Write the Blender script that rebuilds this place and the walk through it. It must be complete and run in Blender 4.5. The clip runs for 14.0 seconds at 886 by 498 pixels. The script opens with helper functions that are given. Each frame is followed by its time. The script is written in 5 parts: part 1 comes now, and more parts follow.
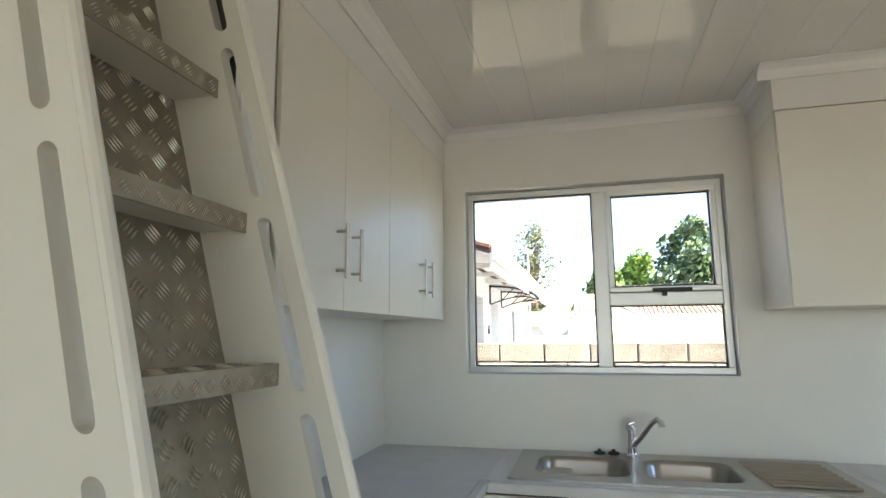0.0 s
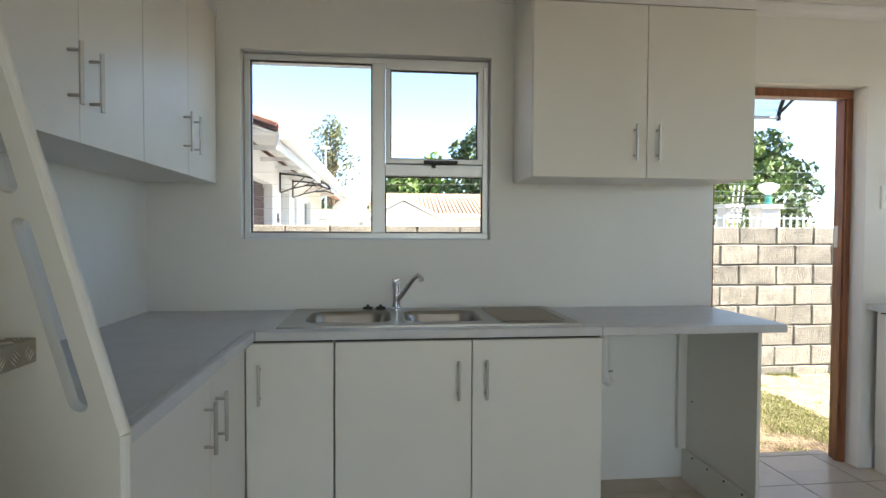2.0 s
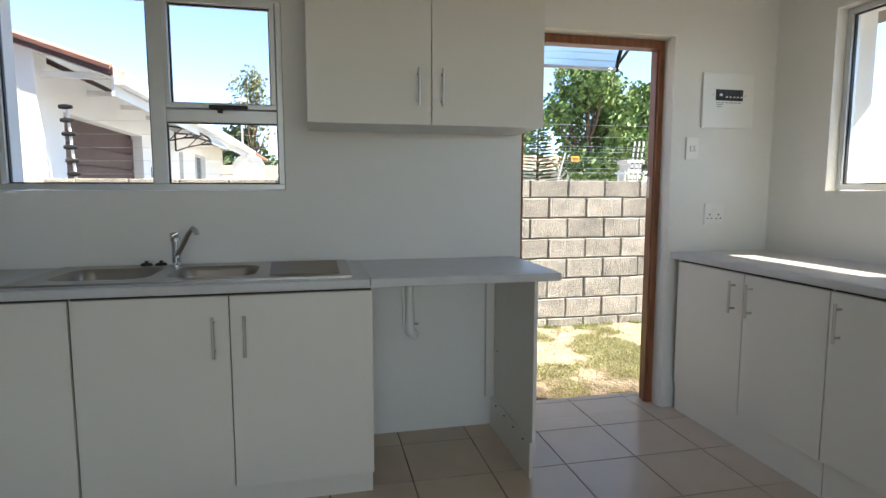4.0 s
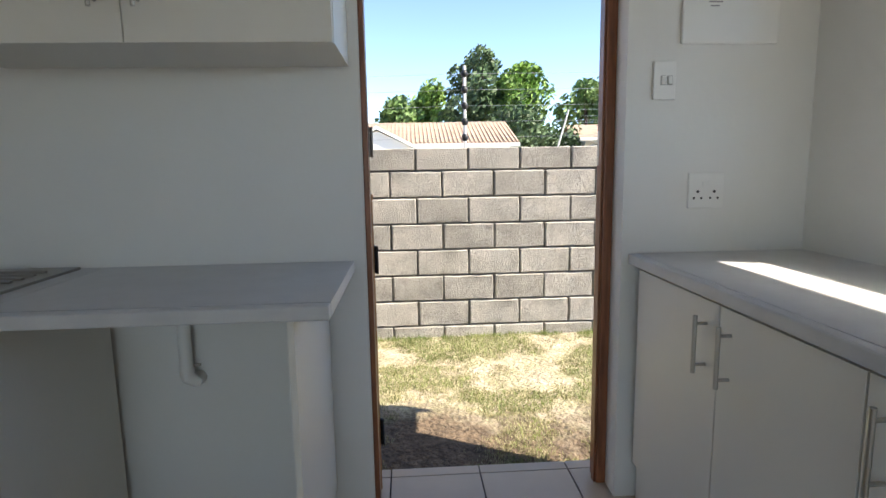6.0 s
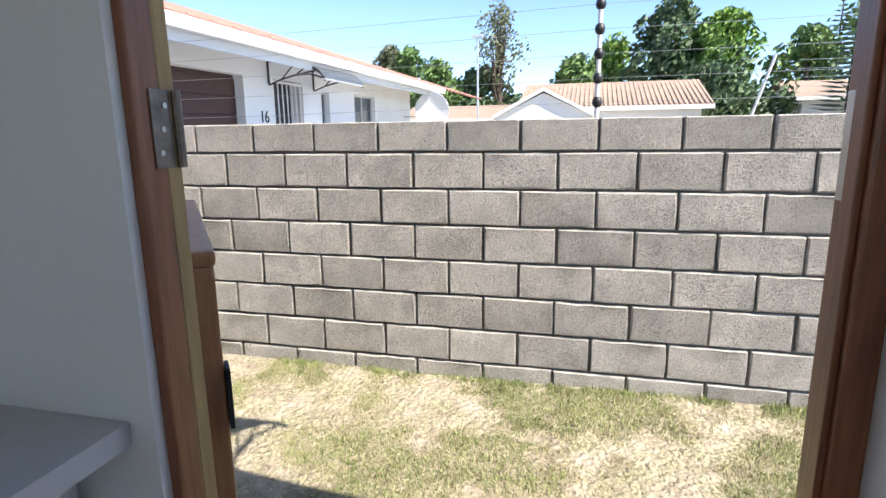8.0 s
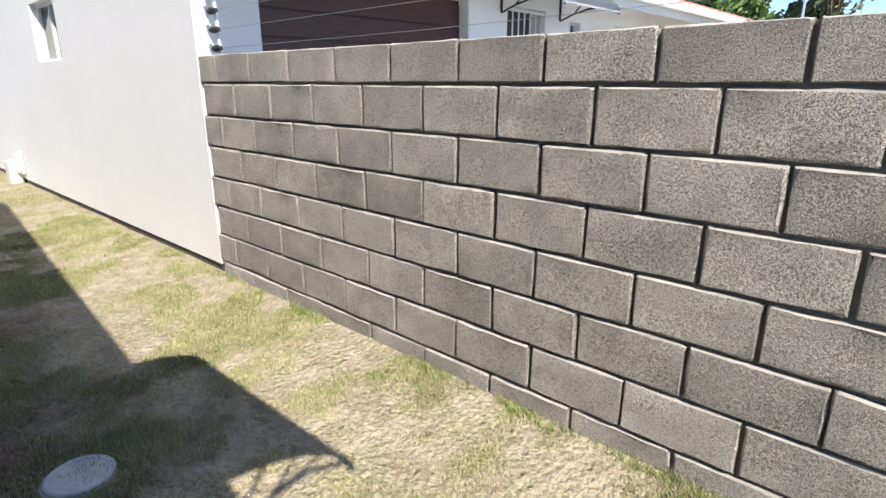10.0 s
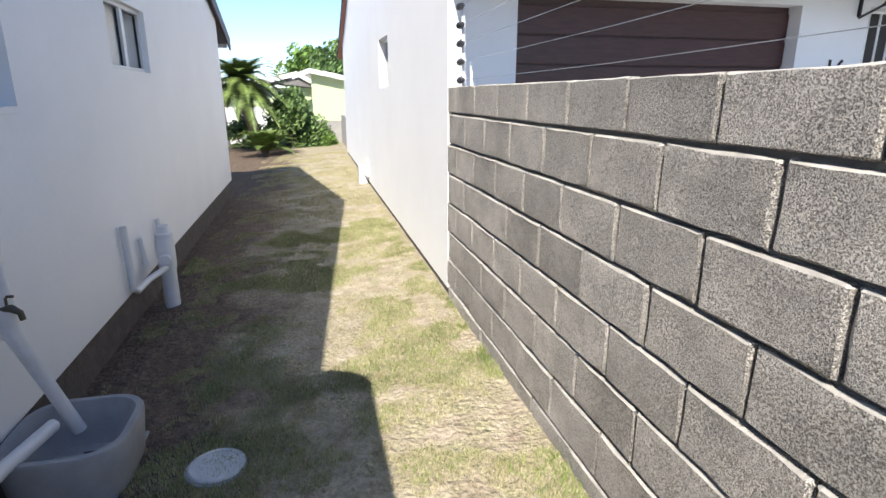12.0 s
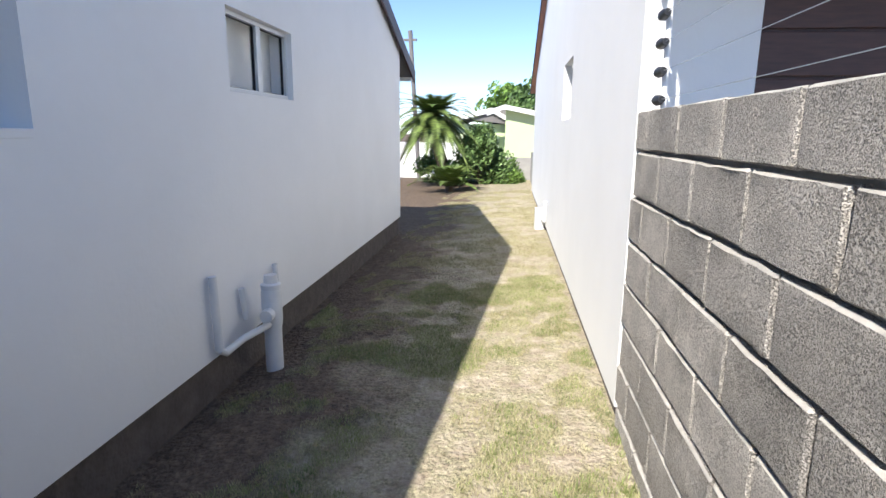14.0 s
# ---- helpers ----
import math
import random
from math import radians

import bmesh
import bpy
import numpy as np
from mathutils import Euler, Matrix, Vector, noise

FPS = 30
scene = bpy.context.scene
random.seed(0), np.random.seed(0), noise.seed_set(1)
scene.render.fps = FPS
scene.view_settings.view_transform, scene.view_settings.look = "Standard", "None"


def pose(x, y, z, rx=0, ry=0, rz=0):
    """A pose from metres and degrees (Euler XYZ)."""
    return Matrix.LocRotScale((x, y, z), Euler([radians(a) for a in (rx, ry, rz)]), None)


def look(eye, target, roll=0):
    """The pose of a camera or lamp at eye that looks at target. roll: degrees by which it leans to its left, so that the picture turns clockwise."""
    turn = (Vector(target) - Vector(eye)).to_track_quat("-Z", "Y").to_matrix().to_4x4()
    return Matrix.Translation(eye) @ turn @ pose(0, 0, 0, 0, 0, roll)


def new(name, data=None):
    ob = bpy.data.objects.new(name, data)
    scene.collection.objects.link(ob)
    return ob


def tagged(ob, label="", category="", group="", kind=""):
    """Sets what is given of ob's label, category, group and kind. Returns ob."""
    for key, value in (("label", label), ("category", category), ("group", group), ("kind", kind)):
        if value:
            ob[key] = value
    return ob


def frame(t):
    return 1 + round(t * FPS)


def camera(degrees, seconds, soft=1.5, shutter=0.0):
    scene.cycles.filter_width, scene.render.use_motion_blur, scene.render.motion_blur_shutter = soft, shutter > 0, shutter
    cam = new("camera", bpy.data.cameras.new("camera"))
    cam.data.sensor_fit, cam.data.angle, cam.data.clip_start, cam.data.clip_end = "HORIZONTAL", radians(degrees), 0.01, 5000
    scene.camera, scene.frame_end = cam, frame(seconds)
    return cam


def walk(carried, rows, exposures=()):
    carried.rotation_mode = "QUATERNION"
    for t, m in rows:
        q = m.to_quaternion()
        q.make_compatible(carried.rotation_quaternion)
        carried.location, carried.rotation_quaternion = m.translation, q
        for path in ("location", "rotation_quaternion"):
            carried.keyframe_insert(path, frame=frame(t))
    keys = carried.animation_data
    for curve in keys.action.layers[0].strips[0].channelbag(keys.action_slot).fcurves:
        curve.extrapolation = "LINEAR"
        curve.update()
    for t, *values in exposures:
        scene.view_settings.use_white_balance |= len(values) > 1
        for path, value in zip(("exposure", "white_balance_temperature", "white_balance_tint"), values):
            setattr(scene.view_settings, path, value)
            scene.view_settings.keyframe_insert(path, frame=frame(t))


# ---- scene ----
cam = camera(77.0, 14.0)
PATH = [
    (0, (0.773, 0.539, 1.432), (0.284, 2.454, 1.733), -0.5),
    (0.5, (0.787, 0.533, 1.361), (0.486, 2.504, 1.519), -0.0),
    (1, (0.804, 0.516, 1.321), (0.695, 2.512, 1.394), 0.2),
    (1.5, (0.829, 0.509, 1.299), (0.91, 2.507, 1.294), 0.3),
    (2, (0.872, 0.492, 1.271), (1.086, 2.48, 1.215), 0.2),
    (2.5, (0.954, 0.45, 1.268), (1.283, 2.419, 1.141), 0.3),
    (3, (1.072, 0.414, 1.246), (1.471, 2.368, 1.091), 0.2),
    (3.5, (1.283, 0.433, 1.241), (1.717, 2.377, 1.058), 0.1),
    (4, (1.558, 0.481, 1.24), (1.988, 2.424, 1.032), -0.0),
    (4.2, (1.683, 0.516, 1.24), (2.105, 2.458, 1.018), 0.1),
    (6.3, (2.84, 1.592, 1.205), (2.864, 3.568, 0.897), -1.1),
    (6.5, (2.901, 1.728, 1.209), (2.857, 3.702, 0.891), -1.1),
    (7, (3.027, 2.049, 1.227), (2.851, 4.013, 0.893), -0.8),
    (7.5, (3.13, 2.36, 1.246), (2.824, 4.303, 0.888), -0.8),
    (8, (3.133, 2.662, 1.282), (2.643, 4.557, 0.87), -0.8),
    (8.5, (3.126, 2.994, 1.295), (2.432, 4.814, 0.838), -0.8),
    (8.7, (3.133, 3.14, 1.284), (2.35, 4.918, 0.808), -0.8),
    (10.8, (3.087, 4.203, 1.157), (1.528, 5.336, 0.623), -0.7),
    (11, (3.104, 4.279, 1.166), (1.479, 5.316, 0.632), -0.8),
    (11.1, (3.05, 4.348, 1.222), (1.39, 5.306, 0.65), -0.7),
    (11.3, (3.09, 4.429, 1.241), (1.334, 5.215, 0.694), -1.8),
    (11.5, (3.161, 4.497, 1.248), (1.383, 5.244, 0.718), -0.2),
    (12, (3.127, 4.744, 1.29), (1.251, 5.188, 0.757), 0.0),
    (12.5, (2.987, 4.895, 1.285), (1.065, 5.077, 0.76), 0.3),
    (13, (2.765, 5.004, 1.282), (0.828, 5.028, 0.782), 0.5),
    (13.5, (2.383, 5.083, 1.272), (0.44, 4.976, 0.813), 0.7),
    (14, (1.975, 5.111, 1.245), (0.03, 4.887, 0.834), 0.6),
]

EXPOSURES = [(0, 2.75, 8250, 5), (1, 2.65, 8300, 5), (1.5, 2.48, 8200, 5), (3, 2.15, 7950, 5), (4.2, 2.02, 7800, 7), (6.3, 1.72, 7350, 8), (7, 1.78, 6900, 8), (7.5, 1.7, 6850, 9), (8, 1.45, 6900, 10), (8.5, 1.22, 6950, 10), (10.8, 1.0, 6950, 10), (12, 1.1, 6850, 10), (14, 1.1, 6700, 10)]
walk(cam, [(t, look(eye, target, roll)) for t, eye, target, roll in PATH], EXPOSURES)

# ---- light ----
SUN = Vector((0.85, -0.38, 1.0)).normalized()
sun_data = bpy.data.lights.new("sun", "SUN")
sun_data.energy, sun_data.angle, sun_data.color = 4.0, radians(0.5), (1.0, 0.96, 0.9)
sun = new("sun", sun_data)
sun.matrix_world = look((0, 0, 20), Vector((0, 0, 20)) - SUN)
world = bpy.data.worlds.new("world")
scene.world = world
world.use_nodes = True
wn = world.node_tree.nodes
wl = world.node_tree.links
sky = wn.new("ShaderNodeTexSky")
sky.sky_type, sky.sun_disc = "NISHITA", False
sky.air_density, sky.dust_density, sky.ozone_density, sky.altitude = 0.85, 0.0, 4.0, 2500
sky.sun_elevation = math.asin(SUN.z)
sky.sun_rotation = math.atan2(SUN.x, SUN.y)
wn["Background"].inputs["Strength"].default_value = 0.13
wl.new(sky.outputs[0], wn["Background"].inputs["Color"])

# added fill lamp in an unseen opening behind the walk
fill_data = bpy.data.lights.new("fill_light", "AREA")
fill_data.shape, fill_data.size, fill_data.size_y, fill_data.energy, fill_data.color = "RECTANGLE", 3.4, 1.9, 5, (0.97, 0.99, 1.0)
fill_lamp = new("fill_light", fill_data)
fill_lamp.location, fill_lamp.rotation_euler = (1.95, -3.3, 1.275), (radians(90), 0, 0)


# ---- materials ----
def mat(name, color, rough=0.6, metal=0.0, spec=None, noise_scale=0.0, amount=0.1, bump=0.0, bump_scale=60.0, bump_dist=0.002, color2=None, rough_var=0.0, stretch=None, island=0.0, obj_rand=0.0):
    m = bpy.data.materials.new(name)
    m.use_nodes = True
    nt = m.node_tree
    n, l = nt.nodes, nt.links
    b = n["Principled BSDF"]
    b.inputs["Roughness"].default_value = rough
    b.inputs["Metallic"].default_value = metal
    if spec is not None:
        b.inputs["Specular IOR Level"].default_value = spec
    b.inputs["Base Color"].default_value = (*color, 1)
    tc = n.new("ShaderNodeNewGeometry")
    vec = tc.outputs["Position"]
    if stretch:
        mp = n.new("ShaderNodeMapping")
        mp.inputs["Scale"].default_value = stretch
        l.new(vec, mp.inputs["Vector"])
        vec = mp.outputs["Vector"]
    colour = None
    if noise_scale:
        a = n.new("ShaderNodeTexNoise")
        a.inputs["Scale"].default_value = noise_scale
        a.inputs["Detail"].default_value = 6
        a.inputs["Roughness"].default_value = 0.62
        l.new(vec, a.inputs["Vector"])
        r = n.new("ShaderNodeValToRGB")
        c2 = color2 or tuple(c * (1 - 2 * amount) for c in color)
        r.color_ramp.elements[0].position, r.color_ramp.elements[1].position = 0.32, 0.68
        r.color_ramp.elements[0].color, r.color_ramp.elements[1].color = (*c2, 1), (*color, 1)
        l.new(a.outputs["Fac"], r.inputs["Fac"])
        colour = r.outputs["Color"]
        if rough_var:
            mr = n.new("ShaderNodeMapRange")
            mr.inputs["To Min"].default_value, mr.inputs["To Max"].default_value = rough - rough_var, rough + rough_var
            l.new(a.outputs["Fac"], mr.inputs["Value"])
            l.new(mr.outputs["Result"], b.inputs["Roughness"])
    if obj_rand or island:
        src = n.new("ShaderNodeObjectInfo").outputs["Random"] if obj_rand else tc.outputs["Random Per Island"]
        k = obj_rand or island
        mr = n.new("ShaderNodeMapRange")
        mr.inputs["To Min"].default_value, mr.inputs["To Max"].default_value = 1 - k, 1 + k
        l.new(src, mr.inputs["Value"])
        mx = n.new("ShaderNodeVectorMath")
        mx.operation = "SCALE"
        if colour is None:
            mx.inputs[0].default_value = color
        else:
            l.new(colour, mx.inputs[0])
        l.new(mr.outputs["Result"], mx.inputs["Scale"])
        colour = mx.outputs["Vector"]
    if colour is not None:
        l.new(colour, b.inputs["Base Color"])
    if bump:
        q = n.new("ShaderNodeTexNoise")
        q.inputs["Scale"].default_value = bump_scale
        q.inputs["Detail"].default_value = 5
        l.new(vec, q.inputs["Vector"])
        bp = n.new("ShaderNodeBump")
        bp.inputs["Strength"].default_value = bump
        bp.inputs["Distance"].default_value = bump_dist
        l.new(q.outputs["Fac"], bp.inputs["Height"])
        l.new(bp.outputs["Normal"], b.inputs["Normal"])
    return m


M_WALL = mat("wall_paint", (0.80, 0.80, 0.78), 0.55, noise_scale=1.3, amount=0.025, bump=0.25, bump_scale=45, bump_dist=0.003)
M_PLASTER_OUT = mat("outside_plaster", (0.82, 0.83, 0.85), 0.75, noise_scale=0.9, amount=0.03, bump=0.35, bump_scale=30, bump_dist=0.004)
M_PLASTER_NEXT = mat("next_house_plaster", (0.84, 0.84, 0.84), 0.75, noise_scale=0.7, amount=0.03, bump=0.3, bump_scale=30, bump_dist=0.004)
M_MELAMINE = mat("white_melamine", (0.77, 0.75, 0.70), 0.38, noise_scale=3, amount=0.012, bump=0.08, bump_scale=220, bump_dist=0.0006)
# near-black standing in for shade in gaps and slots; also screws, print
M_SHADE_DARK = mat("shade_and_dark_parts", (0.05, 0.05, 0.05), 0.7)
M_COUNTER = mat("counter_laminate", (0.60, 0.61, 0.63), 0.33, noise_scale=9, amount=0.05, bump=0.15, bump_scale=300, bump_dist=0.0006)
M_CEIL = mat("pvc_ceiling", (0.74, 0.73, 0.71), 0.05, spec=0.7, noise_scale=2, amount=0.01)
M_STEEL = mat("brushed_steel", (0.50, 0.49, 0.47), 0.34, 1.0)
# sink steel with the bowls' dark reflections put into its colour
M_SINK = mat("dimmed_sink_steel", (0.37, 0.36, 0.34), 0.28, 1.0)
M_CHROME = mat("chrome", (0.75, 0.75, 0.77), 0.1, 1.0)
M_ALU = mat("window_aluminium", (0.62, 0.64, 0.66), 0.4, 0.5, noise_scale=8, amount=0.03)
M_RUBBER = mat("black_gasket", (0.015, 0.015, 0.018), 0.5)
M_WHITEPLASTIC = mat("white_plastic", (0.82, 0.82, 0.80), 0.3)
M_PVC = mat("pvc_pipe", (0.72, 0.74, 0.76), 0.35, noise_scale=6, amount=0.06)
M_WOOD = mat("meranti", (0.30, 0.11, 0.05), 0.38, noise_scale=5, color2=(0.16, 0.055, 0.025), stretch=(14, 14, 1.2), bump=0.2, bump_scale=30)
M_DOORWOOD = mat("door_timber", (0.46, 0.23, 0.11), 0.42, noise_scale=5, color2=(0.33, 0.15, 0.065), stretch=(14, 14, 1.2), bump=0.2, bump_scale=30)
M_TILE = mat("floor_tile", (0.60, 0.49, 0.38), 0.28, noise_scale=4, amount=0.05, obj_rand=0.05)
M_RAWWOOD = mat("raw_door_edge", (0.42, 0.28, 0.12), 0.6, noise_scale=5, color2=(0.30, 0.19, 0.08), stretch=(14, 14, 1.2), bump=0.2, bump_scale=30)
M_OLDSTEEL = mat("tarnished_steel", (0.26, 0.22, 0.19), 0.5, 0.8, noise_scale=40, amount=0.25)
M_GROUT = mat("grout", (0.13, 0.09, 0.07), 0.9, noise_scale=20, amount=0.1)
M_BLOCK = mat("concrete_block", (0.63, 0.585, 0.535), 0.95, noise_scale=7, color2=(0.46, 0.43, 0.395), obj_rand=0.14)


def pitted(m, layers, dist):
    """Adds dark pits and matching relief to a rough surface; layers are (scale, darkest, low, high)."""
    n, l = m.node_tree.nodes, m.node_tree.links
    b = n["Principled BSDF"]
    geo = n.new("ShaderNodeNewGeometry")
    src, heights = b.inputs["Base Color"].links[0].from_socket, []
    for scale, dark, low, high in layers:
        t = n.new("ShaderNodeTexNoise")
        t.inputs["Scale"].default_value, t.inputs["Detail"].default_value, t.inputs["Roughness"].default_value = scale, 3, 0.7
        l.new(geo.outputs["Position"], t.inputs["Vector"])
        r = n.new("ShaderNodeValToRGB")
        r.color_ramp.elements[0].position, r.color_ramp.elements[1].position = low, high
        r.color_ramp.elements[0].color, r.color_ramp.elements[1].color = (dark, dark, dark, 1), (1, 1, 1, 1)
        l.new(t.outputs["Fac"], r.inputs["Fac"])
        mx = n.new("ShaderNodeMix")
        mx.data_type, mx.blend_type = "RGBA", "MULTIPLY"
        mx.inputs["Factor"].default_value = 1.0
        l.new(src, mx.inputs["A"])
        l.new(r.outputs["Color"], mx.inputs["B"])
        src = mx.outputs["Result"]
        heights.append(r.outputs["Color"])
    l.new(src, b.inputs["Base Color"])
    add = n.new("ShaderNodeMath")
    add.operation = "ADD"
    l.new(heights[0], add.inputs[0])
    l.new(heights[1], add.inputs[1])
    bp = n.new("ShaderNodeBump")
    bp.inputs["Strength"].default_value, bp.inputs["Distance"].default_value = 1.0, dist
    l.new(add.outputs[0], bp.inputs["Height"])
    l.new(bp.outputs["Normal"], b.inputs["Normal"])


pitted(M_BLOCK, ((100, 0.62, 0.34, 0.50), (270, 0.34, 0.38, 0.52)), 0.008)
# paler colour for cement smear and for sun caught on block edges
M_LIT_SLURRY = mat("sunlit_slurry_edge", (0.50, 0.47, 0.43), 0.95, noise_scale=14, color2=(0.33, 0.31, 0.28), bump=0.8, bump_scale=90, bump_dist=0.004)
M_MORTAR = mat("mortar", (0.27, 0.25, 0.225), 0.95, noise_scale=12, amount=0.15, bump=0.8, bump_scale=70, bump_dist=0.008)
M_CAST = mat("cast_concrete", (0.36, 0.37, 0.38), 0.9, noise_scale=6, amount=0.12, bump=0.4, bump_scale=60)
M_BRICK = mat("plinth_brick", (0.52, 0.39, 0.30), 0.95, noise_scale=16, color2=(0.17, 0.12, 0.10), bump=0.9, bump_scale=60, bump_dist=0.01, obj_rand=0.45)
M_DARKPAINT = mat("dark_fascia", (0.06, 0.03, 0.03), 0.5)
M_WHITEPAINT = mat("white_paint", (0.8, 0.8, 0.8), 0.45, noise_scale=3, amount=0.02)
M_ROOFRED = mat("red_roof", (0.52, 0.25, 0.20), 0.7, noise_scale=3, amount=0.1)
M_ROOFGREY = mat("grey_roof", (0.20, 0.19, 0.19), 0.8, noise_scale=2, amount=0.1)
M_ROOFTAN = mat("tan_roof_tile", (0.42, 0.30, 0.23), 0.8, noise_scale=2, amount=0.12)
M_GARAGE = mat("garage_timber", (0.085, 0.035, 0.028), 0.45, noise_scale=4, color2=(0.05, 0.02, 0.018), stretch=(1, 1.5, 14))
M_BLACK = mat("black_metal", (0.02, 0.02, 0.022), 0.45)
M_GREENPAINT = mat("lime_wall", (0.62, 0.72, 0.42), 0.8, noise_scale=1, amount=0.03)
M_TREAD = mat("aluminium_tread", (0.40, 0.37, 0.31), 0.45, 0.7, noise_scale=14, amount=0.14, rough_var=0.1)
# raised chequer bars, paler and smoother than their plate
M_TREADBAR = mat("pale_tread_bar", (0.72, 0.70, 0.64), 0.28, 0.8)
M_LADDER = mat("ladder_paint", (0.74, 0.73, 0.68), 0.36, noise_scale=5, amount=0.015, bump=0.1, bump_scale=40)


def glass_mat(name, tint=(1, 1, 1), rough=0.0):
    m = bpy.data.materials.new(name)
    m.use_nodes = True
    n, l = m.node_tree.nodes, m.node_tree.links
    b = n["Principled BSDF"]
    b.inputs["Base Color"].default_value = (*tint, 1)
    b.inputs["Roughness"].default_value = rough
    b.inputs["Transmission Weight"].default_value = 1.0
    b.inputs["IOR"].default_value = 1.05 if rough == 0 else 1.3
    return m


M_GLASS = glass_mat("window_glass")
M_FROST = glass_mat("polycarbonate", (0.85, 0.88, 0.9), 0.35)


# ---- building helpers ----
ORIGIN = {}


def thing(name, loc, label, category, group="", kind=""):
    ob = new(name)
    ob.location = loc
    ob.empty_display_size = 0.1
    ORIGIN[ob] = Vector(loc)
    return tagged(ob, label, category, group, kind)


def link_mesh(name, bm, material, smooth=False):
    me = bpy.data.meshes.new(name)
    bm.normal_update()
    bm.to_mesh(me)
    bm.free()
    me.materials.append(material)
    if smooth:
        for p in me.polygons:
            p.use_smooth = True
        me.set_sharp_from_angle(angle=radians(38))
    return me


def part(name, bm, material, parent, label="", smooth=False, kind=""):
    """One mesh, built in world metres, under a thing or a part."""
    o = ORIGIN[parent]
    bm.transform(Matrix.Translation(-o))
    ob = new(name, link_mesh(name, bm, material, smooth))
    ob.parent = parent
    ORIGIN[ob] = o
    return tagged(ob, label, kind=kind)


def structure(name, bm, material, label="", smooth=False, kind="structure"):
    ob = new(name, link_mesh(name, bm, material, smooth))
    ORIGIN[ob] = Vector((0, 0, 0))
    return tagged(ob, label, kind=kind)


def box(bm, a, b, bevel=0.0, m=None):
    a, b = [min(p, q) for p, q in zip(a, b)], [max(p, q) for p, q in zip(a, b)]
    r = bmesh.ops.create_cube(bm, size=1.0)
    vs = r["verts"]
    for v in vs:
        v.co = Vector([a[i] + (v.co[i] + 0.5) * (b[i] - a[i]) for i in range(3)])
    if bevel:
        es = list({e for v in vs for e in v.link_edges})
        out = bmesh.ops.bevel(bm, geom=es, offset=bevel, segments=2, affect="EDGES", profile=0.6)
        vs = list({v for f in out["faces"] for v in f.verts} | {v for v in vs if v.is_valid})
    if m is not None:
        bmesh.ops.transform(bm, matrix=m, verts=vs)
    return vs


def B(a, b, bevel=0.0, m=None):
    bm = bmesh.new()
    box(bm, a, b, bevel, m)
    return bm


def tube(bm, pts, r, seg=12, caps=True):
    """A round tube of radius r through the points."""
    pts = [Vector(p) for p in pts]
    rings = []
    up = None
    for i, p in enumerate(pts):
        d = (pts[min(i + 1, len(pts) - 1)] - pts[max(i - 1, 0)]).normalized()
        if up is None:
            up = d.orthogonal().normalized()
        up = (up - d * up.dot(d)).normalized()
        side = d.cross(up)
        rr = r[i] if isinstance(r, (list, tuple)) else r
        rings.append([bm.verts.new(p + (up * math.cos(2 * math.pi * k / seg) + side * math.sin(2 * math.pi * k / seg)) * rr) for k in range(seg)])
    for a, b in zip(rings, rings[1:]):
        for k in range(seg):
            bm.faces.new((a[k], b[k], b[(k + 1) % seg], a[(k + 1) % seg]))
    if caps:
        bm.faces.new(rings[0])
        bm.faces.new(list(reversed(rings[-1])))
    return bm


def T(pts, r, seg=12):
    return tube(bmesh.new(), pts, r, seg)


def lathe(bm, centre, profile, seg=24, axis="Z"):
    c = Vector(centre)
    rings = []
    for r, h in profile:
        ring = []
        for k in range(seg):
            a = 2 * math.pi * k / seg
            x, y = r * math.cos(a), r * math.sin(a)
            v = Vector((x, y, h)) if axis == "Z" else (Vector((x, h, y)) if axis == "Y" else Vector((h, x, y)))
            ring.append(bm.verts.new(c + v))
        rings.append(ring)
    for a, b in zip(rings, rings[1:]):
        for k in range(seg):
            bm.faces.new((a[k], a[(k + 1) % seg], b[(k + 1) % seg], b[k]))
    bm.faces.new(list(reversed(rings[0])))
    bm.faces.new(rings[-1])
    bmesh.ops.recalc_face_normals(bm, faces=bm.faces)
    return bm


def prism(bm, pts, axis, a, b):
    """Extrudes the outline pts (pairs) along an axis from a to b."""
    def put(p, w):
        return {"X": (w, p[0], p[1]), "Y": (p[0], w, p[1]), "Z": (p[0], p[1], w)}[axis]
    va = [bm.verts.new(put(p, a)) for p in pts]
    vb = [bm.verts.new(put(p, b)) for p in pts]
    n = len(pts)
    faces = [bm.faces.new(va), bm.faces.new(list(reversed(vb)))]
    for i in range(n):
        faces.append(bm.faces.new((va[i], vb[i], vb[(i + 1) % n], va[(i + 1) % n])))
    bmesh.ops.recalc_face_normals(bm, faces=faces)
    return bm


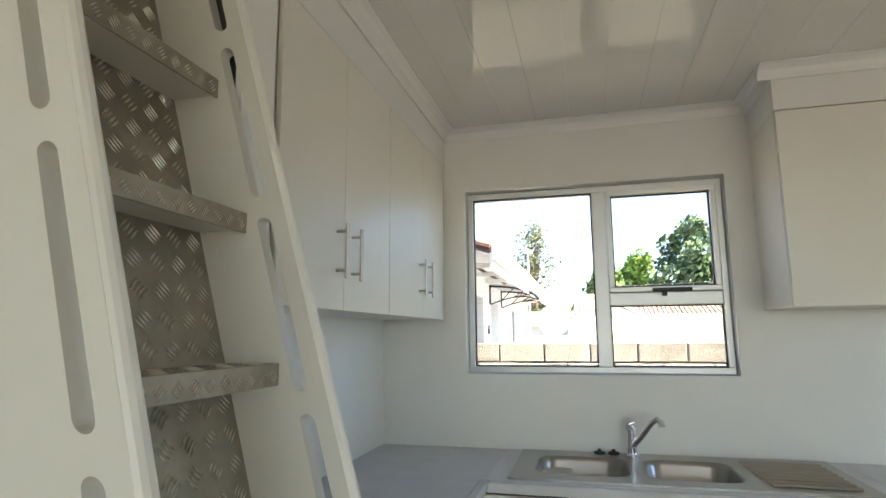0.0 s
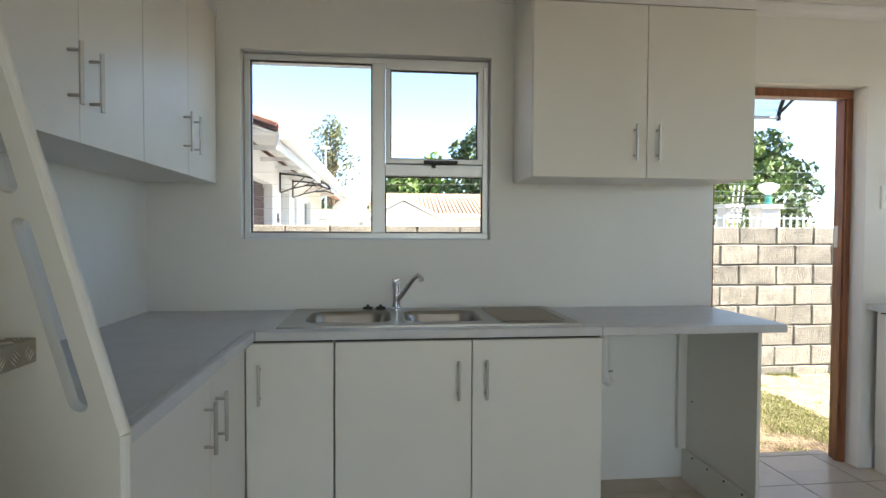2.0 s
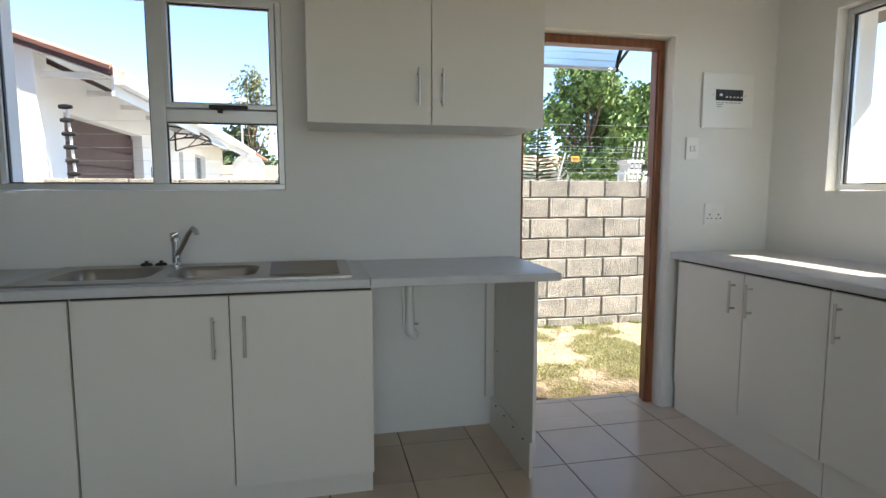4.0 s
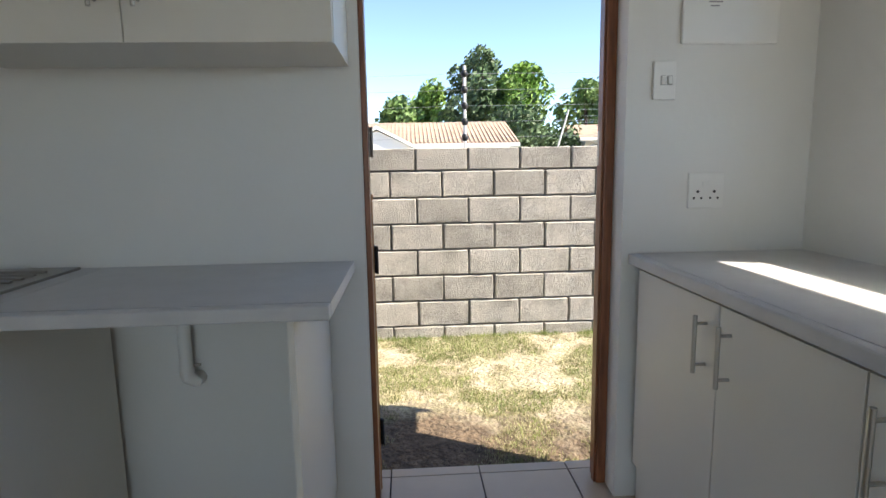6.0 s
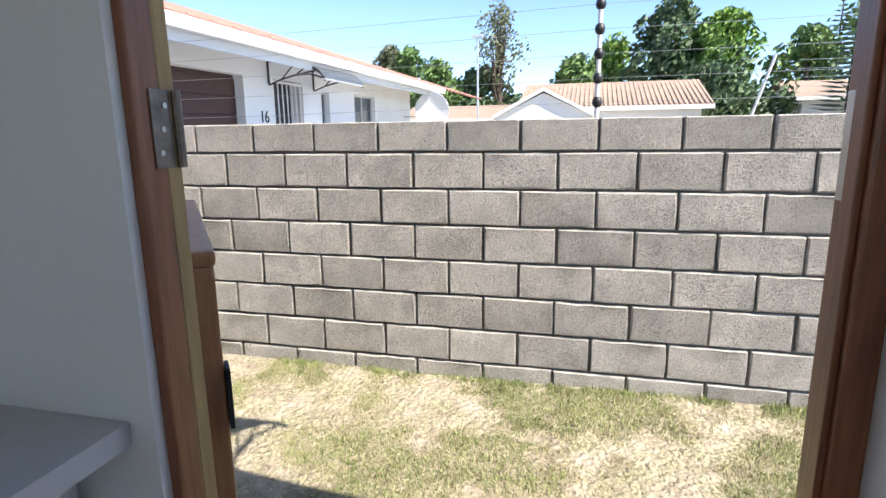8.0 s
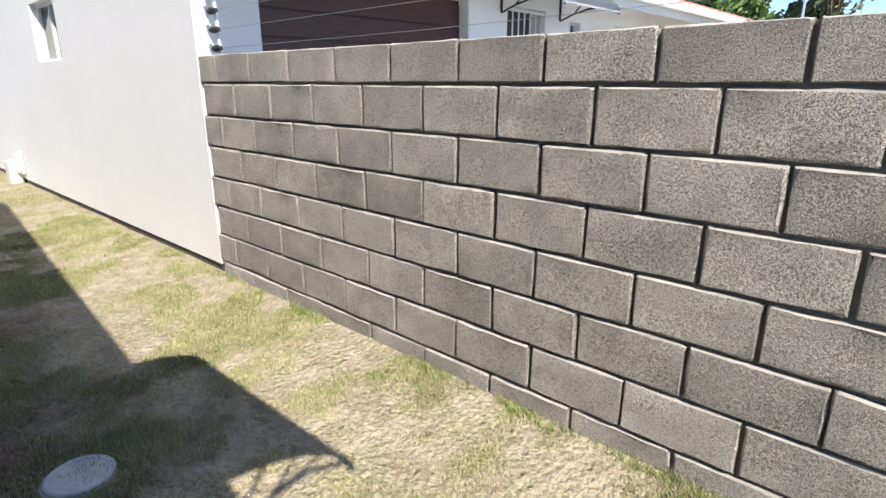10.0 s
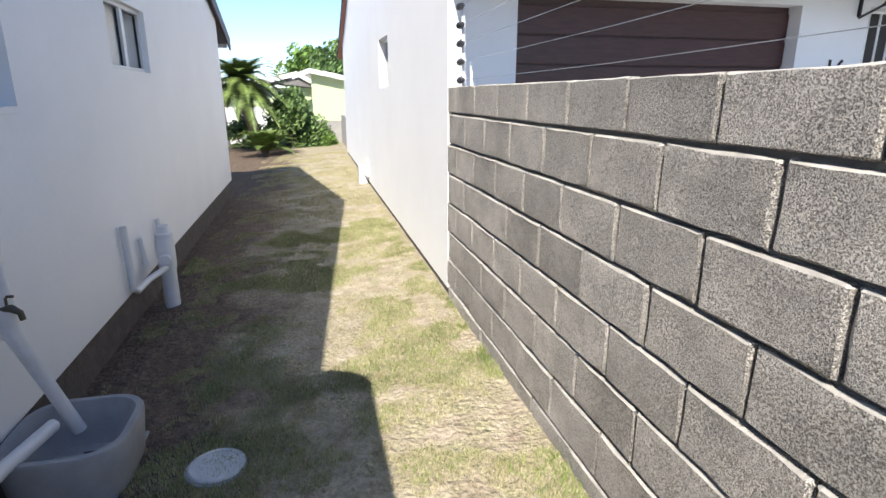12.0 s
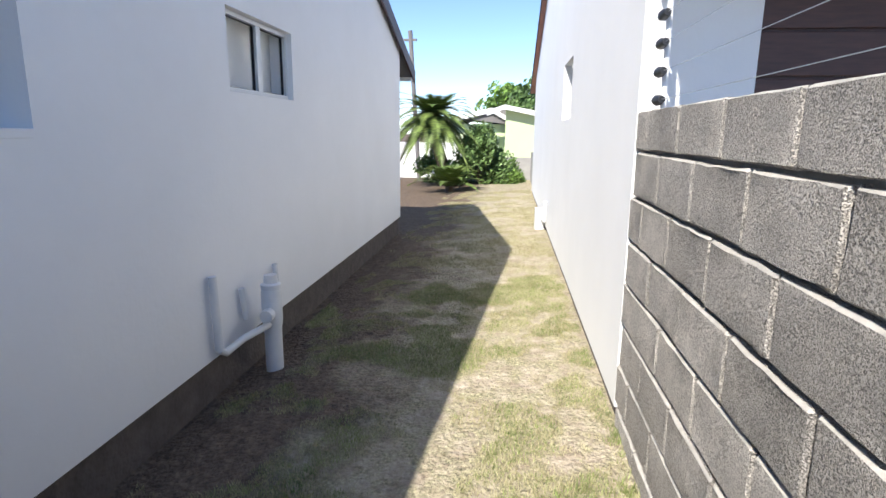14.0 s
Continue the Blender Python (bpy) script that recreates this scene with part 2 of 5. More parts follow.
def wall_grid(axis, p0, p1, u0, u1, z0, z1, holes):
    """A wall of thickness p0..p1 along the axis X or Y with rectangular openings through it."""
    us = sorted({u0, u1, *[h[0] for h in holes], *[h[1] for h in holes]})
    zs = sorted({z0, z1, *[h[2] for h in holes], *[h[3] for h in holes]})
    us = [u for u in us if u0 <= u <= u1]
    zs = [z for z in zs if z0 <= z <= z1]
    bm = bmesh.new()

    def full(i, j):
        if not (0 <= i < len(us) - 1 and 0 <= j < len(zs) - 1):
            return False
        cu, cz = (us[i] + us[i + 1]) / 2, (zs[j] + zs[j + 1]) / 2
        return not any(h[0] < cu < h[1] and h[2] < cz < h[3] for h in holes)

    def P(u, p, z):
        return bm.verts.new((u, p, z) if axis == "X" else (p, u, z))
    for i in range(len(us) - 1):
        for j in range(len(zs) - 1):
            if not full(i, j):
                continue
            a, b, c, d = us[i], us[i + 1], zs[j], zs[j + 1]
            for p in (p0, p1):
                bm.faces.new((P(a, p, c), P(b, p, c), P(b, p, d), P(a, p, d)))
            if not full(i - 1, j):
                bm.faces.new((P(a, p0, c), P(a, p1, c), P(a, p1, d), P(a, p0, d)))
            if not full(i + 1, j):
                bm.faces.new((P(b, p0, c), P(b, p1, c), P(b, p1, d), P(b, p0, d)))
            if not full(i, j - 1):
                bm.faces.new((P(a, p0, c), P(a, p1, c), P(b, p1, c), P(b, p0, c)))
            if not full(i, j + 1):
                bm.faces.new((P(a, p0, d), P(a, p1, d), P(b, p1, d), P(b, p0, d)))
    bmesh.ops.remove_doubles(bm, verts=bm.verts, dist=1e-5)
    bmesh.ops.recalc_face_normals(bm, faces=bm.faces)
    return bm


def empty_bm():
    return bmesh.new()


# ---- plan ----
YI, YO = 3.23, 3.49          # inner and outer face of the wall with the sink
XW, XE = -0.225, 4.09        # kitchen side walls
YS = -3.2                    # back wall
ZC = 2.465                   # ceiling
G = -0.19                    # ground outside
WIN = (0.20, 1.405, 1.24, 2.14)
DOOR = (2.58, 3.447, 0.0, 2.065)
WIN2 = (-2.19, -1.215, 1.465, 1.94)
EWIN = (1.38, 2.86, 1.24, 2.14)
RIDGE_X, RIDGE_Z = -1.2, 4.02
HW, HE = -6.35, 4.34         # house ends on the outside

FILL_OPENING = (0.2, 3.7, 0.3, 2.25)   # unseen opening in the back wall, added to brighten the kitchen


def rake(x):
    return RIDGE_Z - (0.30 * (x - RIDGE_X) if x > RIDGE_X else 0.313 * (RIDGE_X - x))


def ground_z(x, y):
    z = -0.19 + 0.045 * max(-1.2, min(1.2, y - 4.6)) - 0.05 * max(0.0, min(1.0, (4.1 - y) / 0.6))
    if -12 < x < 9 and 3 < y < 6:
        z += 0.012 * noise.noise((x * 1.7, y * 1.7, 0)) + 0.006 * noise.noise((x * 6, y * 6, 3))
    return z


def bulk(name, verts, faces, material, smooth=False):
    me = bpy.data.meshes.new(name)
    me.from_pydata(verts, [], faces)
    me.materials.append(material)
    if smooth:
        me.polygons.foreach_set("use_smooth", [True] * len(me.polygons))
    return me


# ---- structure ----
structure("wall_north", wall_grid("X", YI, 3.32, XW - 0.2, HE, 0, 2.46, [WIN, DOOR]), M_WALL, "white plastered wall with a window and a doorway")
structure("wall_core", wall_grid("X", 3.32, 3.40, HW, HE, -0.03, 2.34, [WIN, (DOOR[0] - 0.24, DOOR[1], -0.03, DOOR[3]), WIN2]), M_PLASTER_OUT, "white plastered wall")
bm = wall_grid("X", 3.40, YO, HW, HE, -0.03, 2.34, [WIN, (DOOR[0] - 0.24, DOOR[1] + 0.09, -0.03, DOOR[3] + 0.05), WIN2])
prism(bm, [(HW, 2.34), (HE, 2.34), (HE, rake(HE)), (RIDGE_X, RIDGE_Z), (HW, rake(HW))], "Y", 3.40, YO)
structure("outer_wall", bm, M_PLASTER_OUT, "smooth white plastered gable wall in the shade")
structure("wall_east", wall_grid("Y", XE, HE, YS - 0.25, YI, 0, 2.34, [EWIN]), M_WALL, "white wall with a window over the counter")
structure("wall_east_top", B((XE, YS, 2.3401), (XE + 0.06, YI, 2.462)), M_WALL, "white wall")
structure("wall_west", wall_grid("Y", XW - 0.2, XW, YS, YI, 0, 2.46, []), M_WALL, "plain white wall")
structure("wall_south", wall_grid("X", YS - 0.25, YS, XW - 0.2, XE, 0, 2.46, [FILL_OPENING]), M_WALL, "plain white wall with an opening added to let in fill light")
structure("house_wall_west", B((HW, -8, -0.03), (HW + 0.2, 3.36, 2.3)), M_PLASTER_OUT, "white plastered end wall")
bm = empty_bm()
for k in range(27):
    x0 = XW + k * 0.16
    x1 = min(x0 + 0.159, XE)
    if x1 - x0 > 0.01:
        box(bm, (x0, YS, ZC), (x1, YI, ZC + 0.012))
structure("ceiling", bm, M_CEIL, "glossy white plastic ceiling boards")
structure("attic_floor", B((XW - 0.2, YS - 0.25, ZC + 0.02), (XE + 0.02, YI, ZC + 0.06)), M_WHITEPAINT, "boards over the ceiling")
structure("floor", B((XW - 0.2, YS - 0.2, -0.12), (XE, YI, -0.006)), M_GROUT, "floor bed with dark grout")
structure("threshold", B((DOOR[0], YI, -0.12), (DOOR[1], YO, -0.006)), M_GROUT, "door threshold with dark grout")
# roof of this house
roof_pts = [(HW - 0.95, rake(HW - 0.95)), (RIDGE_X, RIDGE_Z + 0.01), (HE + 0.46, rake(HE + 0.46))]
bm = empty_bm()
prism(bm, [roof_pts[0], roof_pts[1], roof_pts[2], (roof_pts[2][0], roof_pts[2][1] + 0.07), (RIDGE_X, RIDGE_Z + 0.08), (roof_pts[0][0], roof_pts[0][1] + 0.07)], "Y", -8.0, 3.54)
structure("roof", bm, M_ROOFGREY, "low pitched grey roof")
bm = empty_bm()
prism(bm, [(p[0], p[1] - 0.10) for p in roof_pts] + [(p[0], p[1] + 0.09) for p in reversed(roof_pts)], "Y", 3.54, 3.565)
structure("bargeboard", bm, M_DARKPAINT, "dark brown bargeboard along the gable")
structure("eave_gutter", B((HW - 1.05, -8, rake(HW - 0.95) - 0.06), (HW - 0.95, 3.5, rake(HW - 0.95) + 0.06), 0.01), M_WHITEPAINT, "white gutter at the eave")

# cornices
def cove(name, a, b, inward):
    """A small stepped cove along the ceiling from a to b."""
    a, b, n = Vector(a), Vector(b), Vector(inward)
    prof = [(0, 0), (0, -0.055), (0.006, -0.055), (0.010, -0.038), (0.02, -0.02), (0.038, -0.010), (0.055, -0.006), (0.055, 0)]
    bm = empty_bm()
    ra = [bm.verts.new(a + n * p[0] + Vector((0, 0, p[1]))) for p in prof]
    rb = [bm.verts.new(b + n * p[0] + Vector((0, 0, p[1]))) for p in prof]
    for i in range(len(prof)):
        j = (i + 1) % len(prof)
        bm.faces.new((ra[i], rb[i], rb[j], ra[j]))
    bm.faces.new(ra), bm.faces.new(rb)
    bmesh.ops.recalc_face_normals(bm, faces=bm.faces)
    structure(name, bm, M_WHITEPAINT, "white moulded cornice under the ceiling")


LX, RX0, RX1, RY = 0.1, 1.517, 2.547, 2.865
zc = ZC - 0.001
cove("cornice", (LX, YI, zc), (RX0, YI, zc), (0, -1, 0))
cove("cornice", (LX, 1.5, zc), (LX, YI, zc), (1, 0, 0))
cove("cornice", (RX0, YI, zc), (RX0, RY, zc), (-1, 0, 0))
cove("cornice", (RX0 - 0.05, RY, zc), (RX1 + 0.05, RY, zc), (0, -1, 0))
cove("cornice", (RX1, YI, zc), (RX1, RY, zc), (1, 0, 0))
cove("cornice", (RX1, YI, zc), (XE, YI, zc), (0, -1, 0))
cove("cornice", (XE, YS, zc), (XE, YI, zc), (-1, 0, 0))
structure("bulkhead", B((XW, 1.655, 2.275), (LX - 0.002, YI, ZC - 0.001)), M_WHITEPAINT, "white bulkhead over the wall cabinets")
structure("bulkhead", B((RX0, RY + 0.002, 2.285), (RX1, YI, ZC - 0.001)), M_WHITEPAINT, "white bulkhead over the wall cabinets")


# windows
def window_unit(name, x0, x1, z0, z1, y, mullion, transom, label, depth=0.05, axis="X"):
    """An aluminium window: a fixed pane at low x, and a top-hung sash over a fixed pane beside it."""
    w = thing(name, ((x0 + x1) / 2, y, z0) if axis == "X" else (y, (x0 + x1) / 2, z0), label, kind="structure", category="")

    def BB(a, b, bev=0.0):
        if axis == "X":
            return B(a, b, bev)
        return B((a[1], a[0], a[2]), (b[1], b[0], b[2]), bev)

    def bars(bm, a0, a1, c0, c1, t, ya, yb):
        for q in (((a0, ya, c0), (a1, yb, c0 + t)), ((a0, ya, c1 - t), (a1, yb, c1)), ((a0, ya, c0 + t), (a0 + t, yb, c1 - t)), ((a1 - t, ya, c0 + t), (a1, yb, c1 - t))):
            if axis == "X":
                box(bm, *q, 0.003)
            else:
                box(bm, (q[0][1], q[0][0], q[0][2]), (q[1][1], q[1][0], q[1][2]), 0.003)
        return bm
    f = 0.028
    fr = bars(empty_bm(), x0, x1, z0, z1, f, y, y + depth)
    part("frame", fr, M_ALU, w, "grey aluminium frame")
    part("mullion", BB((mullion - 0.032, y, z0 + f), (mullion + 0.032, y + depth, z1 - f), 0.004), M_ALU, w)
    panes = [(x0 + f, mullion - 0.032, z0 + f, z1 - f)]
    if transom:
        part("transom", BB((mullion + 0.032, y, transom - 0.03), (x1 - f, y + depth, transom + 0.03), 0.004), M_ALU, w)
        panes.append((mullion + 0.032, x1 - f, z0 + f, transom - 0.03))
        s = (mullion + 0.034, x1 - f - 0.002, transom + 0.032, z1 - f - 0.002)
        part("sash", bars(empty_bm(), *s, 0.024, y - 0.012, y + depth - 0.006), M_ALU, w, "top-hung aluminium sash")
        hx = (s[0] + s[1]) / 2 + 0.03
        st = part("window_stay", BB((hx - 0.085, y - 0.03, s[2] - 0.002), (hx + 0.085, y - 0.014, s[2] + 0.016), 0.004), M_RUBBER, w, "black window stay")
        part("knob", BB((hx - 0.045, y - 0.045, s[2] - 0.022), (hx - 0.025, y - 0.02, s[2] + 0.004), 0.003), M_RUBBER, w)
        panes.append((s[0] + 0.024, s[1] - 0.024, s[2] + 0.024, s[3] - 0.024))
    else:
        panes.append((mullion + 0.032, x1 - f, z0 + f, z1 - f))
    for a0, a1, c0, c1 in panes:
        g = part("gasket", bars(empty_bm(), a0, a1, c0, c1, 0.006, y + 0.01, y + 0.03), M_RUBBER, w, "thin black gasket")
        p = part("pane", BB((a0 + 0.005, y + 0.018, c0 + 0.005), (a1 - 0.005, y + 0.022, c1 - 0.005)), M_GLASS, w, "clear glass")
        p.visible_shadow = False
    return w


window_unit("window_1", WIN[0] + 0.004, WIN[1] - 0.004, WIN[2] + 0.004, WIN[3] - 0.004, 3.285, 0.85, 1.585, "grey aluminium window with black gaskets over the sink")
window_unit("window_2", EWIN[0] + 0.004, EWIN[1] - 0.004, EWIN[2] + 0.004, EWIN[3] - 0.004, XE + 0.06, 2.0, 0, "grey aluminium window over the side counter", axis="Y")
window_unit("window_3", WIN2[0] + 0.004, WIN2[1] - 0.004, WIN2[2] + 0.004, WIN2[3] - 0.004, 3.40, -1.72, 0, "small grey aluminium window in the outside wall")
structure("room_behind", B((WIN2[0] - 0.1, 3.30, 1.3), (WIN2[1] + 0.1, 3.31, 2.1)), M_WALL, "pale blind drawn behind the small window")
structure("window_sill", B((WIN[0] + 0.002, 3.34, WIN[2] - 0.03), (WIN[1] - 0.002, YO + 0.005, WIN[2] + 0.003), 0.003), M_PLASTER_OUT, "plastered window sill")
# plaster corner bead round the inner opening, slightly rounded
# door frame
door = thing("door_1", (3.03, 3.36, 0), "reddish brown timber door frame in the open doorway", "", kind="structure")
for a, b in (((DOOR[0], 3.245, 0), (DOOR[0] + 0.018, 3.29, 2.02)), ((DOOR[1] - 0.035, 3.32, 0), (DOOR[1], 3.40, 2.02))):
    part("jamb", B(a, b, 0.004), M_WOOD, door, "varnished reddish timber")
a, b = (DOOR[1] - 0.043, 3.33, 0), (DOOR[1] - 0.035, 3.36, 2.02)
part("stop", B(a, b, 0.002), M_WOOD, door)
part("outer_edge", B((DOOR[0] + 0.001, 3.2905, 0.0), (DOOR[0] + 0.017, 3.318, 2.0195), 0.003), M_RAWWOOD, door, "bare unvarnished timber edge")
part("head", B((DOOR[0], 3.32, 2.0201), (DOOR[1], 3.40, 2.065), 0.004), M_WOOD, door)
part("strike_plate", B((DOOR[1] - 0.038, 3.365, 1.20), (DOOR[1] - 0.0335, 3.39, 1.32), 0.001), M_STEEL, door, "small steel strike plate")
for z in (1.24, 1.9):
    h = part("hinge", B((DOOR[0] + 0.0175, 3.268, z), (DOOR[0] + 0.021, 3.302, z + 0.10), 0.001), M_OLDSTEEL, door, "tarnished steel hinge leaf")
    for dz in (0.02, 0.05, 0.08):
        part("screw", T([(DOOR[0] + 0.0205, 3.285 + 0.006 * (dz - 0.05) / 0.03, z + dz), (DOOR[0] + 0.0225, 3.285 + 0.006 * (dz - 0.05) / 0.03, z + dz)], 0.004, 8), M_STEEL, h)
    part("knuckle", T([(DOOR[0] + 0.025, 3.310, z), (DOOR[0] + 0.025, 3.310, z + 0.10)], 0.006, 8), M_OLDSTEEL, h)

# lower leaf of the stable door, standing open outward
leaf = thing("stable_door_leaf", (2.585, 3.345, -0.06), "half-height varnished timber stable door, open outward beside the doorway", "door")
LM = Matrix.Translation((2.585, 3.345, 0.03)) @ Matrix.Rotation(math.atan2(0.55, -0.46), 4, "Z")


def leaf_part(name, a, b, bev, m, label=""):
    bm = B(a, b, bev)
    bm.transform(LM)
    return part(name, bm, m, leaf, label)


LL = 0.75
for x in (0, LL - 0.1):
    leaf_part("stile", (x, -0.02, -0.05), (x + 0.1, 0.02, 1.06), 0.004, M_DOORWOOD)
leaf_part("bottom_rail", (0.1, -0.019, -0.05), (LL - 0.1, 0.019, 0.14), 0.003, M_DOORWOOD)
leaf_part("top_rail", (0.1, -0.019, 0.96), (LL - 0.1, 0.019, 1.06), 0.003, M_DOORWOOD)
leaf_part("lock_rail", (0.1, -0.019, 0.48), (LL - 0.1, 0.019, 0.58), 0.003, M_DOORWOOD)
leaf_part("muntin", (LL / 2 - 0.05, -0.019, 0.14), (LL / 2 + 0.05, 0.019, 0.96), 0.003, M_DOORWOOD)
for x0, x1 in ((0.1, LL / 2 - 0.05), (LL / 2 + 0.05, LL - 0.1)):
    for z0, z1 in ((0.14, 0.48), (0.58, 0.96)):
        leaf_part("panel", (x0 + 0.001, -0.006, z0 + 0.001), (x1 - 0.001, 0.006, z1 - 0.001), 0.0, M_WOOD)
        leaf_part("raised_field", (x0 + 0.03, -0.014, z0 + 0.03), (x1 - 0.03, 0.014, z1 - 0.03), 0.007, M_DOORWOOD)
leaf_part("weather_bar", (-0.002, -0.024, 1.06), (LL + 0.002, 0.03, 1.085), 0.008, M_DOORWOOD, "thick rounded top rail")
for z in (0.15, 0.8):
    leaf_part("hinge", (-0.012, -0.028, z), (0.03, -0.0205, z + 0.1), 0.002, M_RUBBER, "dark steel hinge")

# ---- kitchen units ----
def bar_handle(parent, p, length, normal, along=(0, 0, 1), name="handle"):
    """A steel bar handle centred at p; its bar stands off along the normal."""
    p, n, a = Vector(p), Vector(normal), Vector(along)
    q = p + n * 0.032
    h = part(name, T([q - a * length / 2, q + a * length / 2], 0.0058, 10), M_STEEL, parent, "brushed steel bar handle", smooth=True)
    for s in (-1, 1):
        c = p + a * s * (length / 2 - 0.022)
        part("post", T([c, c + n * 0.032], 0.0045, 8), M_STEEL, h)


def door_leaf(parent, lo, hi, hx, normal, hz, name="door"):
    d = part(name, B(lo, hi, 0.0015), M_MELAMINE, parent)
    n = Vector(normal)
    face = hi if sum(normal) > 0 else lo
    p = (hx, face[1], hz) if abs(n.y) > 0.5 else (face[0], hx, hz)
    bar_handle(d, p, 0.155, normal)
    return d


def unit(name, lo, hi, label, group):
    c = thing(name, ((lo[0] + hi[0]) / 2, (lo[1] + hi[1]) / 2, lo[2]), label, "kitchen cabinet", group)
    return c


gb = "base cabinets"
FY = 2.645
# narrow unit and double unit under the sink
c = unit("base_cabinet", (0.35, FY, 0.0), (0.68, YI, 0.865), "narrow white base cabinet with one bar handle beside the sink", gb)
part("body", B((0.372, FY + 0.02, 0.10), (0.683, 3.2, 0.862)), M_MELAMINE, c)
# dark sheet behind the doors puts the shade of their slits into colour
part("edge", B((0.374, FY + 0.0165, 0.104), (0.681, FY + 0.0195, 0.858)), M_SHADE_DARK, c, "dark sheet for the shade behind the door")
door_leaf(c, (0.358, FY, 0.105), (0.681, FY + 0.016, 0.852), 0.41, (0, -1, 0), 0.70)
part("plinth", B((0.372, FY + 0.05, 0.0), (0.683, FY + 0.066, 0.10)), M_MELAMINE, c)
c = unit("base_cabinet", (0.69, FY, 0.0), (1.755, YI, 0.865), "wide white two-door base cabinet under the steel sink", gb)
part("body", B((0.688, FY + 0.02, 0.10), (1.75, 3.2, 0.7)), M_MELAMINE, c)
part("side_panel", B((1.734, FY + 0.02, 0.7), (1.75, 3.2, 0.862)), M_MELAMINE, c)
part("edge", B((0.69, FY + 0.0165, 0.104), (1.748, FY + 0.0195, 0.858)), M_SHADE_DARK, c, "dark sheet for the shade behind the doors")
door_leaf(c, (0.690, FY, 0.105), (1.2185, FY + 0.016, 0.852), 1.165, (0, -1, 0), 0.70)
door_leaf(c, (1.2225, FY, 0.105), (1.752, FY + 0.016, 0.852), 1.275, (0, -1, 0), 0.70)
part("plinth", B((0.688, FY + 0.05, 0.0), (1.75, FY + 0.066, 0.10)), M_MELAMINE, c)
# left run
FX = 0.355
c = unit("base_cabinet", (XW, 1.53, 0), (FX, 2.64, 0.865), "white corner base cabinet with two doors beside the ladder", gb)
part("body", B((XW + 0.002, 1.54, 0.10), (FX - 0.02, 2.66, 0.862)), M_MELAMINE, c)
part("edge", B((FX - 0.0195, 1.544, 0.104), (FX - 0.0165, 2.64, 0.858)), M_SHADE_DARK, c, "dark sheet for the shade behind the doors")
door_leaf(c, (FX - 0.016, 1.535, 0.105), (FX, 2.218, 0.845), 2.165, (1, 0, 0), 0.70)
door_leaf(c, (FX - 0.016, 2.222, 0.105), (FX, 2.640, 0.845), 2.275, (1, 0, 0), 0.70)
part("plinth", B((FX - 0.066, 1.54, 0), (FX - 0.05, 2.66, 0.10)), M_MELAMINE, c)
# worktops
w = thing("worktop", (0.1, 2.1, 0.865), "pale grey laminate worktop on the base cabinets by the ladder", "worktop")
part("slab", B((XW + 0.001, 1.50, 0.865), (0.365, 2.658, 0.90)), M_COUNTER, w)
part("front_edge", B((0.3655, 1.50, 0.865), (0.395, 2.658, 0.90), 0.005), M_COUNTER, w)
w = thing("worktop", (0.8, 2.95, 0.865), "pale grey laminate worktop around the steel sink", "worktop")
SX0, SX1, SY0, SY1 = 0.475, 1.668, 2.695, 3.19
bm = wall_grid("X", 0.865, 0.90, 0.385, 1.743, 2.660, YI - 0.001, [(SX0, SX1, SY0, SY1)])
bm.transform(Matrix(((1, 0, 0, 0), (0, 0, 1, 0), (0, 1, 0, 0), (0, 0, 0, 1))))
bmesh.ops.recalc_face_normals(bm, faces=bm.faces)
part("slab", bm, M_COUNTER, w)
part("corner_slab", B((XW + 0.001, 2.660, 0.865), (0.3845, YI - 0.001, 0.90)), M_COUNTER, w)
part("front_edge", B((0.397, 2.622, 0.865), (1.743, 2.6595, 0.90), 0.005), M_COUNTER, w)
w = thing("worktop", (2.1, 2.95, 0.865), "pale grey laminate worktop over the empty appliance space", "worktop")
part("slab", B((1.745, 2.66, 0.865), (2.54, YI - 0.001, 0.90)), M_COUNTER, w)
part("front_edge", B((1.745, 2.622, 0.865), (2.54, 2.6595, 0.90), 0.005), M_COUNTER, w)
# end panel
p = thing("end_panel", (2.43, 2.93, 0), "white melamine end panel supporting the worktop next to the doorway", "panel")
part("panel", B((2.436, 2.66, 0.10), (2.452, 3.21, 0.865), 0.001), M_MELAMINE, p)
part("kick_board", B((2.419, 2.645, 0.0), (2.435, 3.21, 0.16), 0.001), M_MELAMINE, p)
part("batten", B((2.39, 3.20, 0.16), (2.435, 3.225, 0.865), 0.001), M_MELAMINE, p)
for k in range(4):
    y = 2.72 + k * 0.13
    part("screw", T([(2.4185, y, 0.145), (2.4150, y, 0.145)], 0.005, 8), M_SHADE_DARK, p)
part("screw", T([(2.4185 + 0.017, 3.15, 0.42), (2.4330, 3.15, 0.42)], 0.005, 8), M_SHADE_DARK, p)
# waste pipe in the empty space
p = thing("waste_trap", (1.98, 3.2, 0.5), "white plastic standpipe on the wall of the appliance space", "pipe")
part("pipe", T([(1.985, 3.19, 0.85), (1.985, 3.19, 0.56)], 0.021, 14), M_WHITEPLASTIC, p, smooth=True)
part("elbow", T([(1.985, 3.19, 0.56), (1.99, 3.185, 0.535), (2.01, 3.195, 0.52), (2.01, 3.229, 0.52)], 0.024, 14), M_WHITEPLASTIC, p, smooth=True)
part("bracket", B((1.955, 3.205, 0.56), (1.965, 3.229, 0.85), 0.002), M_WHITEPLASTIC, p)
part("screw", T([(2.03, 3.19, 0.575), (2.01, 3.19, 0.575)], 0.006, 8), M_STEEL, p)

